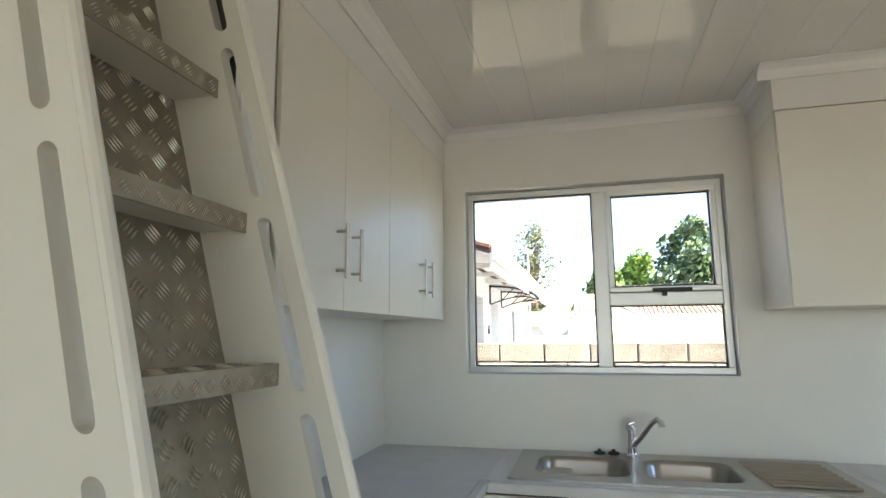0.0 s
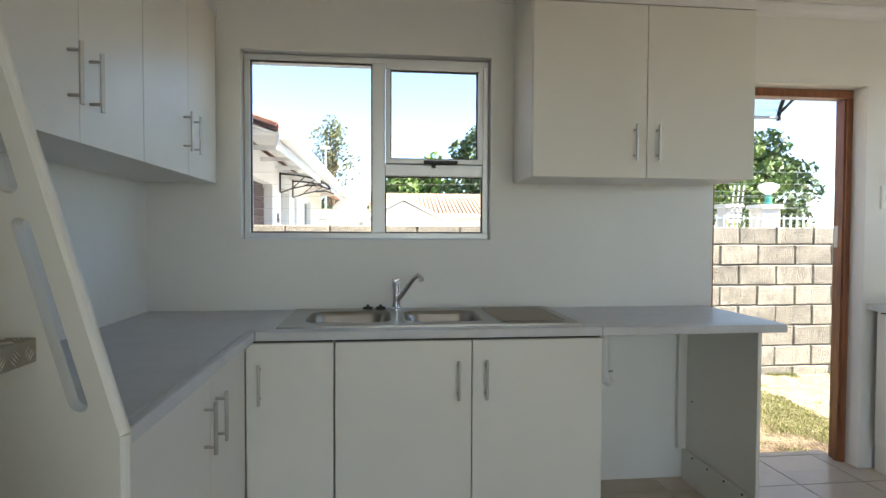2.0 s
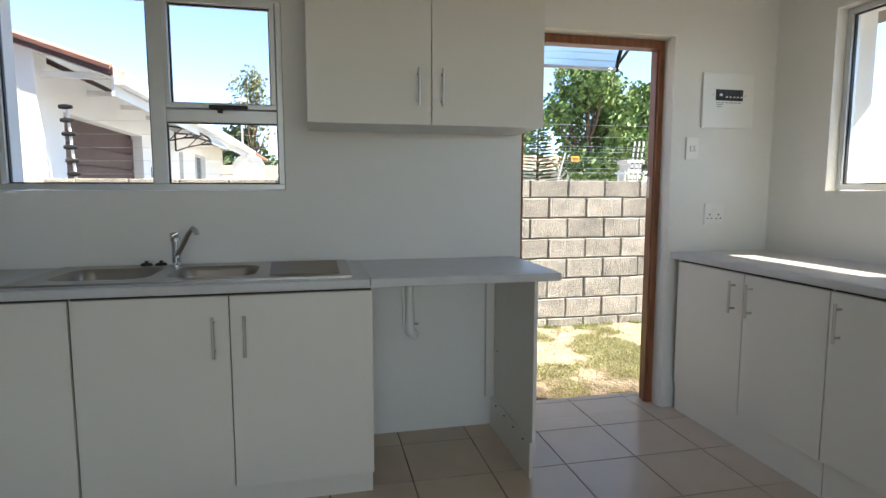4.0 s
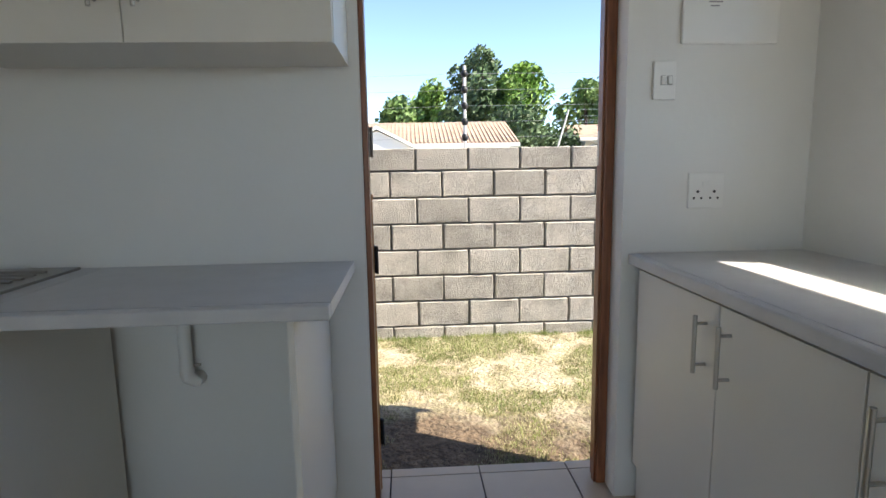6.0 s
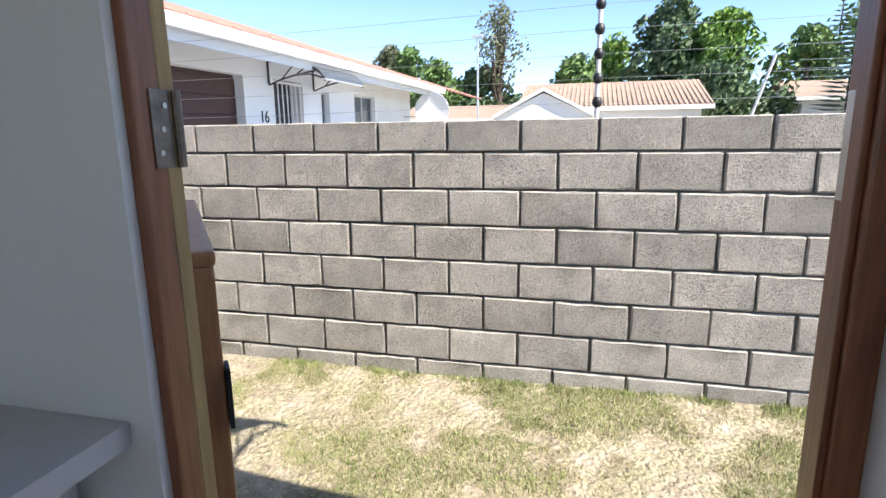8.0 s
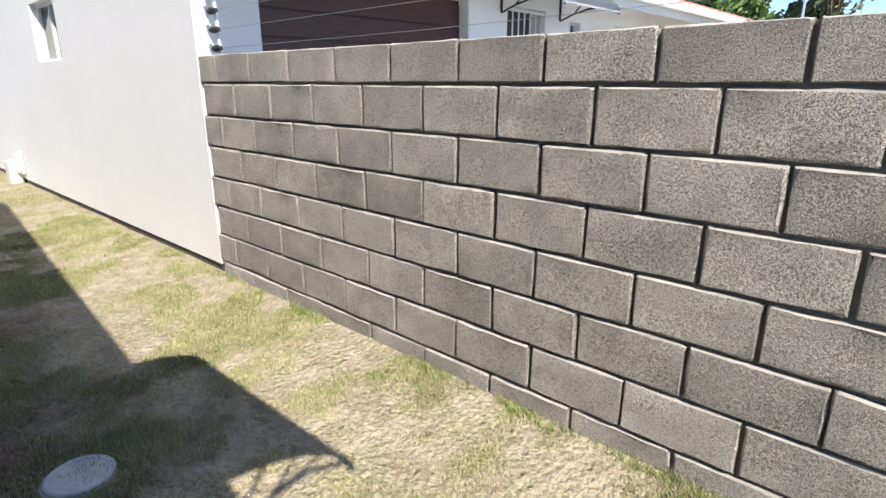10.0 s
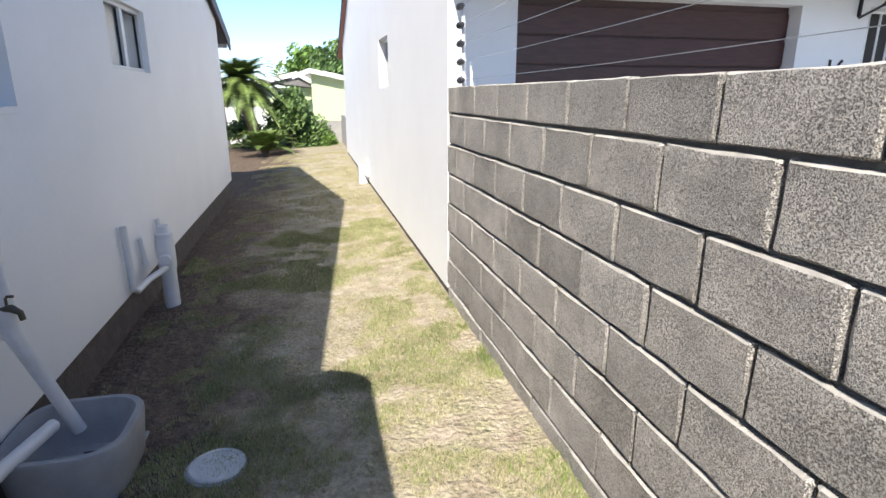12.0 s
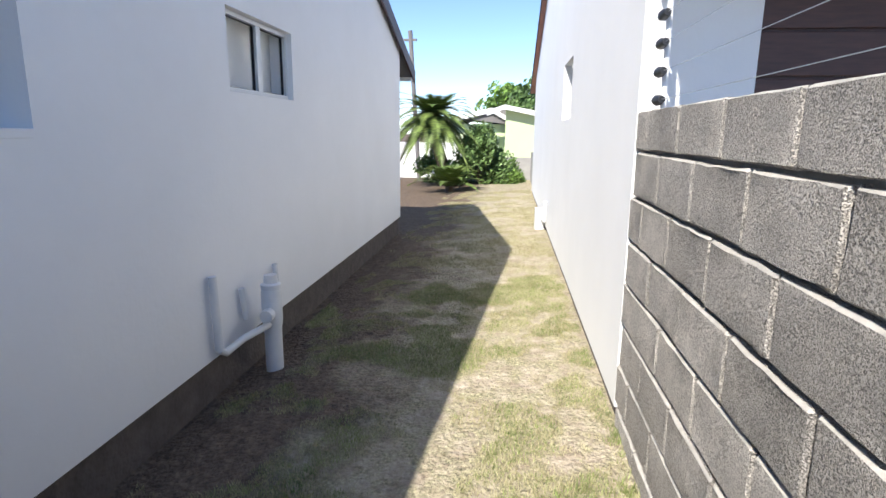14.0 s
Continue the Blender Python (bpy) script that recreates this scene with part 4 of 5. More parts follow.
# ---- outer wall details ----
M_SOIL = mat("footing_mortar", (0.13, 0.11, 0.10), 0.95, noise_scale=9, amount=0.2, bump=0.8, bump_scale=40, bump_dist=0.01)
structure("plinth", B((HW + 0.01, 3.3, -0.55), (HE - 0.01, YO - 0.035, -0.0301)), M_SOIL, "rough dark footing under the white wall")

# gully basin
gl = thing("gully_basin", (0.8, 3.74, -0.28), "grey cast gully basin with a grate by the wall", "drain basin")
GX0, GX1, GY0, GY1 = 0.58, 1.08, 3.50, 3.97
bm = empty_bm()
rings = []
for z, e in ((-0.30, 0.03), (-0.12, 0.01), (-0.03, 0.0), (-0.018, 0.006)):
    rings.append([(x, y, z) for x, y in rounded(GX0 + e, GX1 - e, GY0 + e, GY1 - e, 0.15 - e)])
for z, e in ((-0.018, 0.03), (-0.03, 0.036), (-0.14, 0.06), (-0.20, 0.10)):
    rings.append([(x, y, z) for x, y in rounded(GX0 + e, GX1 - e, GY0 + e, GY1 - e, 0.15 - e * 0.6)])
loft(bm, rings)
bmesh.ops.recalc_face_normals(bm, faces=bm.faces)
part("bowl", bm, M_CAST, gl, smooth=True)
gr = part("grate", lathe(empty_bm(), (0.80, 3.76, -0.2), [(0.07, 0.0), (0.07, 0.006), (0.06, 0.008)]), M_CAST, gl)
for k in range(5):
    part("slot", B((0.75 + k * 0.022, 3.72, -0.193), (0.76 + k * 0.022, 3.80, -0.190)), M_SHADE_DARK, gr)
structure("drain_surround", B((0.56, 3.5, -0.4), (1.3, 3.93, -0.235), 0.01), M_CAST, "rough concrete surround of the basin")

# pipes
pp = thing("waste_pipe", (0.8, 3.56, 0.4), "white plastic waste pipe dropping down the wall into the basin", "pipe")
part("pipe", T([(0.80, 3.56, 0.76), (0.79, 3.57, 0.40), (0.74, 3.64, 0.12), (0.70, 3.70, -0.11)], [0.035, 0.035, 0.028, 0.028], 16), M_PVC, pp, smooth=True)
part("collar", T([(0.791, 3.569, 0.42), (0.79, 3.571, 0.38)], 0.036, 16), M_PVC, pp, smooth=True)
part("cap", T([(0.80, 3.56, 0.75), (0.80, 3.56, 0.79)], 0.042, 16), M_PVC, pp, smooth=True)
part("arm", T([(1.35, 3.55, 0.80), (0.86, 3.55, 0.83), (0.80, 3.56, 0.80), (0.80, 3.56, 0.76)], 0.022, 12), M_PVC, pp, smooth=True)
pp = thing("supply_pipe", (0.72, 3.51, 0.4), "thin white pipe with a dark brass garden tap on the wall", "pipe")
part("pipe", T([(1.25, 3.51, 0.87), (0.880, 3.51, 0.85), (0.840, 3.51, 0.81), (0.820, 3.51, 0.51)], 0.011, 10), M_PVC, pp, smooth=True)
M_BRASS = mat("dark_brass", (0.10, 0.09, 0.07), 0.4, 0.8)
tap = part("tap", T([(0.820, 3.510, 0.510), (0.815, 3.560, 0.510), (0.815, 3.600, 0.505), (0.812, 3.625, 0.485), (0.812, 3.630, 0.455)], [0.011, 0.014, 0.016, 0.012, 0.011], 12), M_BRASS, pp, "dark brass garden tap", smooth=True)
part("stem", T([(0.815, 3.585, 0.510), (0.815, 3.585, 0.550)], 0.008, 10), M_BRASS, tap, smooth=True)
part("tap_handle", T([(0.815, 3.555, 0.553), (0.815, 3.615, 0.553)], 0.006, 8), M_BRASS, tap, smooth=True)
pp = thing("hose_pipe", (0.9, 3.62, -0.02), "thick white plastic pipe emptying into the basin", "pipe")
part("pipe", T([(1.7, 3.56, 0.02), (1.1, 3.60, -0.005), (0.78, 3.64, -0.03)], 0.028, 16), M_PVC, pp, smooth=True)
pp = thing("soil_stack", (-1.25, 3.64, -0.26), "white plastic soil stack with side branches rising from the ground", "pipe")
SX, SY = -1.26, 3.65
part("pipe", T([(SX, SY, -0.34), (SX, SY, 0.06)], 0.055, 20), M_PVC, pp, smooth=True)
part("body", T([(SX, SY, 0.03), (SX, SY, 0.06), (SX, SY, 0.25), (SX, SY, 0.27)], [0.06, 0.064, 0.064, 0.058], 20), M_PVC, pp, smooth=True)
part("cap", T([(SX, SY, 0.27), (SX, SY, 0.30), (SX, SY, 0.31), (SX, SY, 0.36)], [0.062, 0.062, 0.045, 0.04], 20), M_PVC, pp, smooth=True)
part("inspection_eye", T([(SX + 0.03, SY, 0.12), (SX + 0.12, SY + 0.01, 0.12)], 0.04, 16), M_PVC, pp, smooth=True)
part("branch_pipe", T([(-0.81, 3.53, 0.03), (-0.86, 3.54, -0.005), (-1.0, 3.58, 0.03), (SX + 0.05, SY, 0.05)], 0.022, 12), M_PVC, pp, smooth=True)
part("riser", T([(-0.80, 3.525, 0.46), (-0.81, 3.53, 0.03)], 0.024, 12), M_PVC, pp, smooth=True)
part("branch_pipe", T([(SX - 0.04, SY, 0.05), (-1.55, 3.56, 0.07), (-1.62, 3.53, 0.14), (-1.62, 3.525, 0.34)], 0.02, 12), M_PVC, pp, smooth=True)
part("riser", T([(-1.13, 3.52, 0.30), (-1.15, 3.53, 0.10)], 0.018, 12), M_PVC, pp, smooth=True)
mh = thing("manhole_cover", (0.97, 4.29, -0.2), "round pale concrete inspection cover lying in the grass", "manhole cover")
mz = ground_z(0.97, 4.29)
part("cover", lathe(empty_bm(), (0.97, 4.29, mz - 0.005), [(0.115, -0.02), (0.115, 0.012), (0.108, 0.018), (0.09, 0.018), (0.088, 0.015)], 40), mat("pale_concrete", (0.62, 0.64, 0.66), 0.85, noise_scale=14, amount=0.12), mh)
part("rim", lathe(empty_bm(), (0.97, 4.29, mz - 0.01), [(0.128, -0.02), (0.128, 0.010), (0.119, 0.012)], 40), M_CAST, mh)

# ---- awnings ----
def awning(name, x0, x1, y0, depth, ztop, drop, label, axis="X", sign=1, brackets=2, sheet=M_FROST):
    """A bowed polycarbonate sheet on curved black brackets; axis is the wall's direction."""
    a = thing(name, ((x0 + x1) / 2, y0, ztop) if axis == "X" else (y0, (x0 + x1) / 2, ztop), label, "awning")

    def P(u, d, z):
        return (u, y0 + sign * d, z) if axis == "X" else (y0 + sign * d, u, z)
    N = 12
    arc = [(depth * math.sin(radians(90 * k / N)) * 1.0, ztop - drop * (1 - math.cos(radians(90 * k / N)))) for k in range(N + 1)]
    bm = empty_bm()
    for off, flip in ((0.0, False), (0.008, True)):
        rows = [[bm.verts.new(P(u, d, z + off)) for u in (x0, x1)] for d, z in arc]
        for p, q in zip(rows, rows[1:]):
            bm.faces.new((p[0], q[0], q[1], p[1]) if flip else (p[0], p[1], q[1], q[0]))
    part("sheet", bm, sheet, a, "milky translucent sheet")
    us = [x0 + 0.02 + (x1 - x0 - 0.04) * k / (brackets - 1) for k in range(brackets)]
    for u in us:
        b = part("bracket", T([P(u, d, z - 0.02) for d, z in arc], 0.014, 8), M_BLACK, a, "curved black bracket", smooth=True)
        part("wall_bar", T([P(u, 0.012, ztop), P(u, 0.012, ztop - drop * 1.15)], 0.014, 8), M_BLACK, b)
        low = [(depth * 0.02, ztop - drop * 1.1)] + [(depth * t, ztop - drop * (1.1 - 0.45 * math.sin(math.pi * t * 0.75))) for t in (0.25, 0.5, 0.75)] + [arc[-2]]
        part("tie", T([P(u, d, z - 0.02) for d, z in low], 0.010, 8), M_BLACK, b, smooth=True)
        for k0, k1 in ((1, 3), (2, 5), (2, 7)):
            d0, z0 = low[k0]
            d1, z1 = arc[k1 + 1]
            part("strut", T([P(u, d0, z0 - 0.02), P(u, d1, z1 - 0.02)], 0.008, 6), M_BLACK, b)
    part("front_bar", T([P(x0, arc[-1][0], arc[-1][1]), P(x1, arc[-1][0], arc[-1][1])], 0.012, 8), M_ALU, a, "aluminium front strip")
    return a


awning("awning", 2.45, 3.62, YO, 0.62, 2.44, 0.36, "bowed translucent door awning on black curved brackets over the doorway")

# ---- neighbouring house ----
NY, NX = 5.67, -0.65
nh = thing("neighbour_house", (-6, 9.5, -0.2), "white plastered neighbouring house with a red tiled roof", "house")
NWIN = (-4.35, -3.5, 1.38, 1.95)
NR_X, NR_Z = -6.2, 4.15


def nrake(x):
    s = (NR_Z - 2.17) / (-0.05 - NR_X)
    return NR_Z - s * abs(x - NR_X)


bm = wall_grid("X", NY, NY + 0.22, -11.4, NX, -0.08, 2.25, [NWIN])
prism(bm, [(-11.4, 2.25), (NX, 2.25), (NX, nrake(NX)), (NR_X, NR_Z - 0.02), (-11.4, nrake(-11.4))], "Y", NY, NY + 0.22)
part("side_wall", bm, M_PLASTER_NEXT, nh, "smooth bright white plaster")
NG = (6.15, 8.42, -0.3, 1.94)
NGATE = (9.05, 9.80, -0.3, 1.95)
NSM = (10.34, 10.61, 1.3, 1.88)
NW2 = (11.55, 12.5, 1.2, 1.91)
part("front_wall", wall_grid("Y", NX - 0.22, NX, NY + 0.2201, 14.4, -0.3, 2.3, [NG, NGATE, NSM, NW2]), M_PLASTER_NEXT, nh, "white plaster with a garage opening")
part("end_wall", B((-11.4, 14.4, -0.3), (NX, 14.6, 2.3)), M_PLASTER_NEXT, nh)
part("back_wall", B((-11.4, NY + 0.2201, -0.3), (-11.2, 14.4, 2.2)), M_PLASTER_NEXT, nh)
part("footing", B((-11.35, NY + 0.015, -0.4), (NX - 0.01, NY + 0.2, -0.0801)), M_SOIL, nh, "dark rough footing")
ex, wx = -0.05, -12.3
rp = [(wx, nrake(wx)), (NR_X, NR_Z), (ex, nrake(ex))]
bm = empty_bm()
prism(bm, [rp[0], rp[1], rp[2], (rp[2][0], rp[2][1] + 0.06), (NR_X, NR_Z + 0.07), (rp[0][0], rp[0][1] + 0.06)], "Y", NY - 0.08, 14.9)
roof = part("roof", bm, M_ROOFRED, nh, "pinkish red tiled roof")
bm = empty_bm()
for k in range(47):
    y = NY - 0.1 + k * 0.31
    tube(bm, [(ex - 0.01, y, nrake(ex) + 0.065), (NR_X + 0.1, y, NR_Z + 0.04)], 0.028, 6)
part("tile_relief", bm, M_ROOFRED, roof, "rounded rolls of the roof tiles", kind="stuff")
bm = empty_bm()
prism(bm, [(p[0], p[1] + 0.0) for p in rp] + [(p[0], p[1] + 0.065) for p in reversed(rp)], "Y", NY - 0.10, NY - 0.082)
part("bargeboard", bm, M_DARKPAINT, nh, "dark brown bargeboard")
fz = nrake(ex)
bm = empty_bm()
prism(bm, [(NX, nrake(NX) - 0.004), (ex - 0.021, fz - 0.004), (ex - 0.021, fz - 0.014), (NX, nrake(NX) - 0.014)], "Y", NY - 0.07, 14.85)
part("soffit", bm, M_WHITEPAINT, nh, "white soffit boards")
part("fascia", B((ex - 0.02, NY - 0.08, fz - 0.16), (ex, 14.9, fz + 0.02)), M_WHITEPAINT, nh, "white fascia board")
bm = empty_bm()
prism(bm, [(ex + 0.002, fz + 0.02), (ex + 0.01, fz - 0.07), (ex + 0.09, fz - 0.07), (ex + 0.11, fz + 0.03), (ex + 0.10, fz + 0.03), (ex + 0.083, fz - 0.06), (ex + 0.016, fz - 0.06), (ex + 0.012, fz + 0.02)], "Y", NY - 0.10, 15.0)
part("gutter", bm, M_WHITEPAINT, nh, "white eaves gutter")
for k in range(10):
    y = NY + 0.1 + k * 0.95
    part("rafter", B((NX - 0.05, y, fz - 0.0), (ex - 0.021, y + 0.04, fz + 0.05)), M_WHITEPAINT, nh, "painted rafter end")
bm = empty_bm()
gd = part("garage_door", B((NX - 0.16, NG[0], NG[2]), (NX - 0.13, NG[1], NG[3])), M_GARAGE, nh, "dark brown timber garage door")
for k in range(11):
    z = NG[2] + k * 0.2
    part("slat", B((NX - 0.1299, NG[0] + 0.004, z + 0.004), (NX - 0.112, NG[1] - 0.004, min(z + 0.192, NG[3] - 0.003)), 0.006), M_GARAGE, gd)
# near-black panel gives the doorway its shade by colour
part("doorway_shade", B((NX - 0.22, NGATE[0], NGATE[2]), (NX - 0.20, NGATE[1], NGATE[3])), M_SHADE_DARK, nh, "dark panel standing for the shade in the gated doorway")
gt = part("security_gate", T([(NX - 0.03, NGATE[0], NGATE[3] - 0.03), (NX - 0.03, NGATE[1], NGATE[3] - 0.03)], 0.015, 8), M_WHITEPAINT, nh, "barred white security gate")
for k in range(7):
    y = NGATE[0] + 0.04 + k * (NGATE[1] - NGATE[0] - 0.08) / 6
    part("gate_bar", T([(NX - 0.03, y, NGATE[2]), (NX - 0.03, y, NGATE[3] - 0.04)], 0.009, 6), M_WHITEPAINT, gt)
M_DARKGLASS = mat("dark_window_glass", (0.06, 0.07, 0.08), 0.08, spec=0.6)
for q in (NSM, NW2):
    wn_ = part("window", B((NX - 0.10, q[0] + 0.03, q[2] + 0.03), (NX - 0.09, q[1] - 0.03, q[3] - 0.03)), M_DARKGLASS, nh, "dark window pane")
    bm = empty_bm()
    for lo, hi in (((q[0], q[2]), (q[1], q[2] + 0.03)), ((q[0], q[3] - 0.03), (q[1], q[3])), ((q[0], q[2] + 0.03), (q[0] + 0.03, q[3] - 0.03)), ((q[1] - 0.03, q[2] + 0.03), (q[1], q[3] - 0.03)), (((q[0] + q[1]) / 2 - 0.015, q[2] + 0.03), ((q[0] + q[1]) / 2 + 0.015, q[3] - 0.03))):
        box(bm, (NX - 0.12, lo[0], lo[1]), (NX - 0.07, hi[0], hi[1]))
    part("window_frame", bm, M_ALU, wn_, "pale window frame")
q = NWIN
wn_ = part("window", B((q[0] + 0.03, NY + 0.10, q[2] + 0.03), (q[1] - 0.03, NY + 0.11, q[3] - 0.03)), M_DARKGLASS, nh, "dark window pane")
bm = empty_bm()
for lo, hi in (((q[0], q[2]), (q[1], q[2] + 0.03)), ((q[0], q[3] - 0.03), (q[1], q[3])), ((q[0], q[2] + 0.03), (q[0] + 0.03, q[3] - 0.03)), ((q[1] - 0.03, q[2] + 0.03), (q[1], q[3] - 0.03)), (((q[0] + q[1]) / 2 - 0.015, q[2] + 0.03), ((q[0] + q[1]) / 2 + 0.015, q[3] - 0.03))):
    box(bm, (lo[0], NY + 0.07, lo[1]), (hi[0], NY + 0.13, hi[1]))
part("window_frame", bm, M_WHITEPAINT, wn_, "white window frame")
bm = empty_bm()
fc = bpy.data.curves.new("house_number", "FONT")
fc.body, fc.size, fc.extrude = "16", 0.2, 0.004
num = new("house_number", fc)
num.matrix_world = Matrix.Translation((NX + 0.006, 8.70, 1.42)) @ Euler((radians(90), 0, radians(90))).to_matrix().to_4x4()
fc.materials.append(M_BLACK)
tagged(num, "black metal house number on the white wall", "house number")
awning("awning", 8.92, 10.12, NX, 0.75, 2.16, 0.25, "bowed clear door awning on black curved brackets at the neighbouring house", axis="Y")
dish = thing("satellite_dish", (-0.2, 14.1, 1.7), "white round satellite dish on an arm at the house corner", "satellite dish")
part("dish", lathe(empty_bm(), (0.0, 14.1, 1.72), [(0.05, 0.0), (0.2, -0.02), (0.36, -0.08), (0.365, -0.075), (0.2, -0.01), (0.05, 0.01)], 28, "Y"), M_WHITEPAINT, dish, smooth=True)
part("arm", T([(NX, 14.15, 1.6), (-0.2, 14.15, 1.6), (0.0, 14.12, 1.7)], 0.02, 8), M_ALU, dish)
part("feed_arm", T([(0.0, 14.05, 1.45), (0.0, 13.7, 1.6)], 0.012, 8), M_ALU, dish)
mb = thing("gully_trap", (-6.3, 5.68, -0.2), "white plastic gully fitting at the foot of the white wall", "pipe fitting")
part("body", B((-6.42, 5.52, -0.24), (-6.18, 5.669, 0.16), 0.02), M_PVC, mb)
part("pipe", T([(-6.2, 5.62, 0.02), (-6.0, 5.64, 0.02), (-5.98, 5.64, 0.30)], 0.03, 12), M_PVC, mb, smooth=True)

# electric fence bracket at the wall's end
def fence_post(name, p, height, lean, count, label, wire_to=None, post_r=0.012):
    f = thing(name, p, label, "electric fence post", "electric fence posts")
    p = Vector(p)
    top = p + Vector(lean) * height
    post = part("post", T([p - Vector(lean) * 0.15, top], post_r, 8), M_WHITEPAINT, f, "white steel post")
    for k in range(count):
        c = p + Vector(lean) * (height * (0.08 + 0.88 * k / (count - 1)))
        ins = part("insulator", T([c + Vector((-0.05, -0.02, 0)), c + Vector((-0.02, -0.02, 0)), c + Vector((0.0, -0.02, 0)), c + Vector((0.05, -0.02, 0))], [0.016, 0.022, 0.022, 0.014], 10), M_BLACK, f, "black insulator", smooth=True)
    return f


fence_post("fence_bracket", (-0.42, 5.72, 1.33), 0.62, (-0.06, 0, 1), 6, "white post with black insulators on the end of the block wall")
# banded pole
pl = thing("banded_pole", (3.17, 5.72, 1.34), "white pole with oval black insulators on the block wall", "pole")
part("pole", T([(3.17, 5.72, 1.2), (3.17, 5.72, 1.95)], 0.012, 10), M_WHITEPAINT, pl, smooth=True)
for k in range(5):
    z = 1.42 + k * 0.118
    part("insulator", lathe(empty_bm(), (3.17, 5.72, z), [(0.008, -0.03), (0.022, -0.018), (0.026, 0), (0.022, 0.018), (0.008, 0.03)], 12), M_BLACK, pl, "oval black insulator", smooth=True)
st = thing("fence_stay", (3.9, 5.74, 1.34), "thin slanting white fence post on the block wall", "pole")
part("pole", T([(3.86, 5.74, 1.2), (3.98, 5.74, 1.62)], 0.007, 8), M_WHITEPAINT, st)
M_WIRE = mat("fence_wire", (0.5, 0.5, 0.5), 0.4, 0.8)
for k in range(5):
    z = 1.42 + k * 0.118
    wz = 1.33 + 0.62 * (0.08 + 0.88 * k / 5)
    wr = thing("fence_wire", (1.4, 5.72, z), "thin steel electric fence wire along the top of the wall", "wire", "fence wires")
    part("wire", T([(-0.42 - 0.02 * k, 5.70, wz), (1.4, 5.71, (wz + z) / 2 - 0.01), (3.17, 5.72, z), (9.0, 5.72, z + 0.02)], 0.0014, 4), M_WIRE, wr)

# ---- second boundary and distance ----
M_BLOCK_FAR = mat("far_blocks", (0.40, 0.39, 0.38), 0.95, noise_scale=3, amount=0.1)
structure("wall_block_far", B((-0.4, 12.0, -0.3), (8.2, 12.15, 1.38)), M_BLOCK_FAR, "grey block wall beyond")
structure("pavement", B((-0.6, 6.2, -0.5), (9, 11.9, -0.12)), M_CAST, "pale concrete driveway")
bm = empty_bm()
structure("wall_garden", B((-15.2, 3.6, -0.5), (-15.0, 6.6, 0.52)), M_BLOCK_FAR, "grey block garden wall")
structure("wall_garden_side", B((-15.0, 5.76, -0.5), (-11.42, 5.9, 0.7)), M_BLOCK_FAR, "grey block garden wall")


def gable_house(name, x0, x1, y0, y1, eave, ridge, axis, wall, roofm, label, over=0.4, z0=-0.3):
    h = thing(name, ((x0 + x1) / 2, (y0 + y1) / 2, z0), label, "house")
    body = part("wall", B((x0, y0, z0), (x1, y1, eave)), wall, h)
    bm = empty_bm()
    if axis == "X":   # ridge along x
        c = (y0 + y1) / 2
        prism(bm, [(y0, eave), (y1, eave), (c, ridge - 0.05)], "X", x0, x1)
        part("gable", bm, wall, h)
        s = (ridge - eave) / (c - y0)
        bm = empty_bm()
        pts = [(y0 - over, eave - s * over), (c, ridge), (y1 + over, eave - s * over)]
        prism(bm, pts + [(p[0], p[1] + 0.12) for p in reversed(pts)], "X", x0 - over, x1 + over)
    else:
        c = (x0 + x1) / 2
        prism(bm, [(x0, eave), (x1, eave), (c, ridge - 0.05)], "Y", y0, y1)
        part("gable", bm, wall, h)
        s = (ridge - eave) / (c - x0)
        bm = empty_bm()
        pts = [(x0 - over, eave - s * over), (c, ridge), (x1 + over, eave - s * over)]
        prism(bm, pts + [(p[0], p[1] + 0.12) for p in reversed(pts)], "Y", y0 - over, y1 + over)
    part("roof", bm, roofm, h)
    if axis == "X":
        part("fascia", B((x0 - over, y0 - over - 0.02, eave - s * over - 0.05), (x1 + over, y0 - over, eave - s * over + 0.12)), M_WHITEPAINT, h, "white fascia")
    return h, s


h, s = gable_house("tiled_house", 0.6, 7.4, 27, 34, 2.2, 3.3, "X", M_PLASTER_NEXT, M_ROOFTAN, "low white house with a tan ribbed tile roof")
bm = empty_bm()
for k in range(40):
    x = 0.3 + k * 0.19
    tube(bm, [(x, 26.6, 2.22), (x, 30.4, 3.36)], 0.05, 5)
part("tile_relief", bm, M_ROOFTAN, h, "rows of roof tiles", kind="stuff")
h, s = gable_house("white_gable_house", 0.1, 3.2, 22, 26, 1.75, 2.55, "Y", M_PLASTER_NEXT, M_WHITEPAINT, "small bright white gabled building behind the wall", 0.15)
h, s = gable_house("tiled_house", -6.5, 0.0, 32, 38, 1.9, 2.6, "X", M_PLASTER_NEXT, M_ROOFTAN, "low white house with a tan tile roof behind trees")
h, s = gable_house("tan_roof_house", 12.5, 17, 32, 38, 2.6, 3.4, "X", M_PLASTER_NEXT, M_ROOFTAN, "pale house with a tan roof behind the fence")
# lime house at the far end
lh = thing("lime_house", (-22, 5, -0.3), "pale lime green house with grey roof and white fascias", "house")
part("wall", B((-24, 2.0, -0.4), (-19.0, 4.94, 1.55)), M_GREENPAINT, lh)
part("wing_wall", prism(empty_bm(), [(4.95, -0.4), (4.95, 2.1), (7.2, 1.62), (7.2, -0.4)], "X", -24, -18.2), M_GREENPAINT, lh)
bm = empty_bm()
prism(bm, [(1.5, 1.4), (4.45, 2.12), (5.25, 1.68), (5.25, 1.52), (4.45, 1.95), (1.5, 1.25)], "X", -24, -18.6)
part("porch_fascia", bm, M_WHITEPAINT, lh, "white gable fascia")
bm = empty_bm()
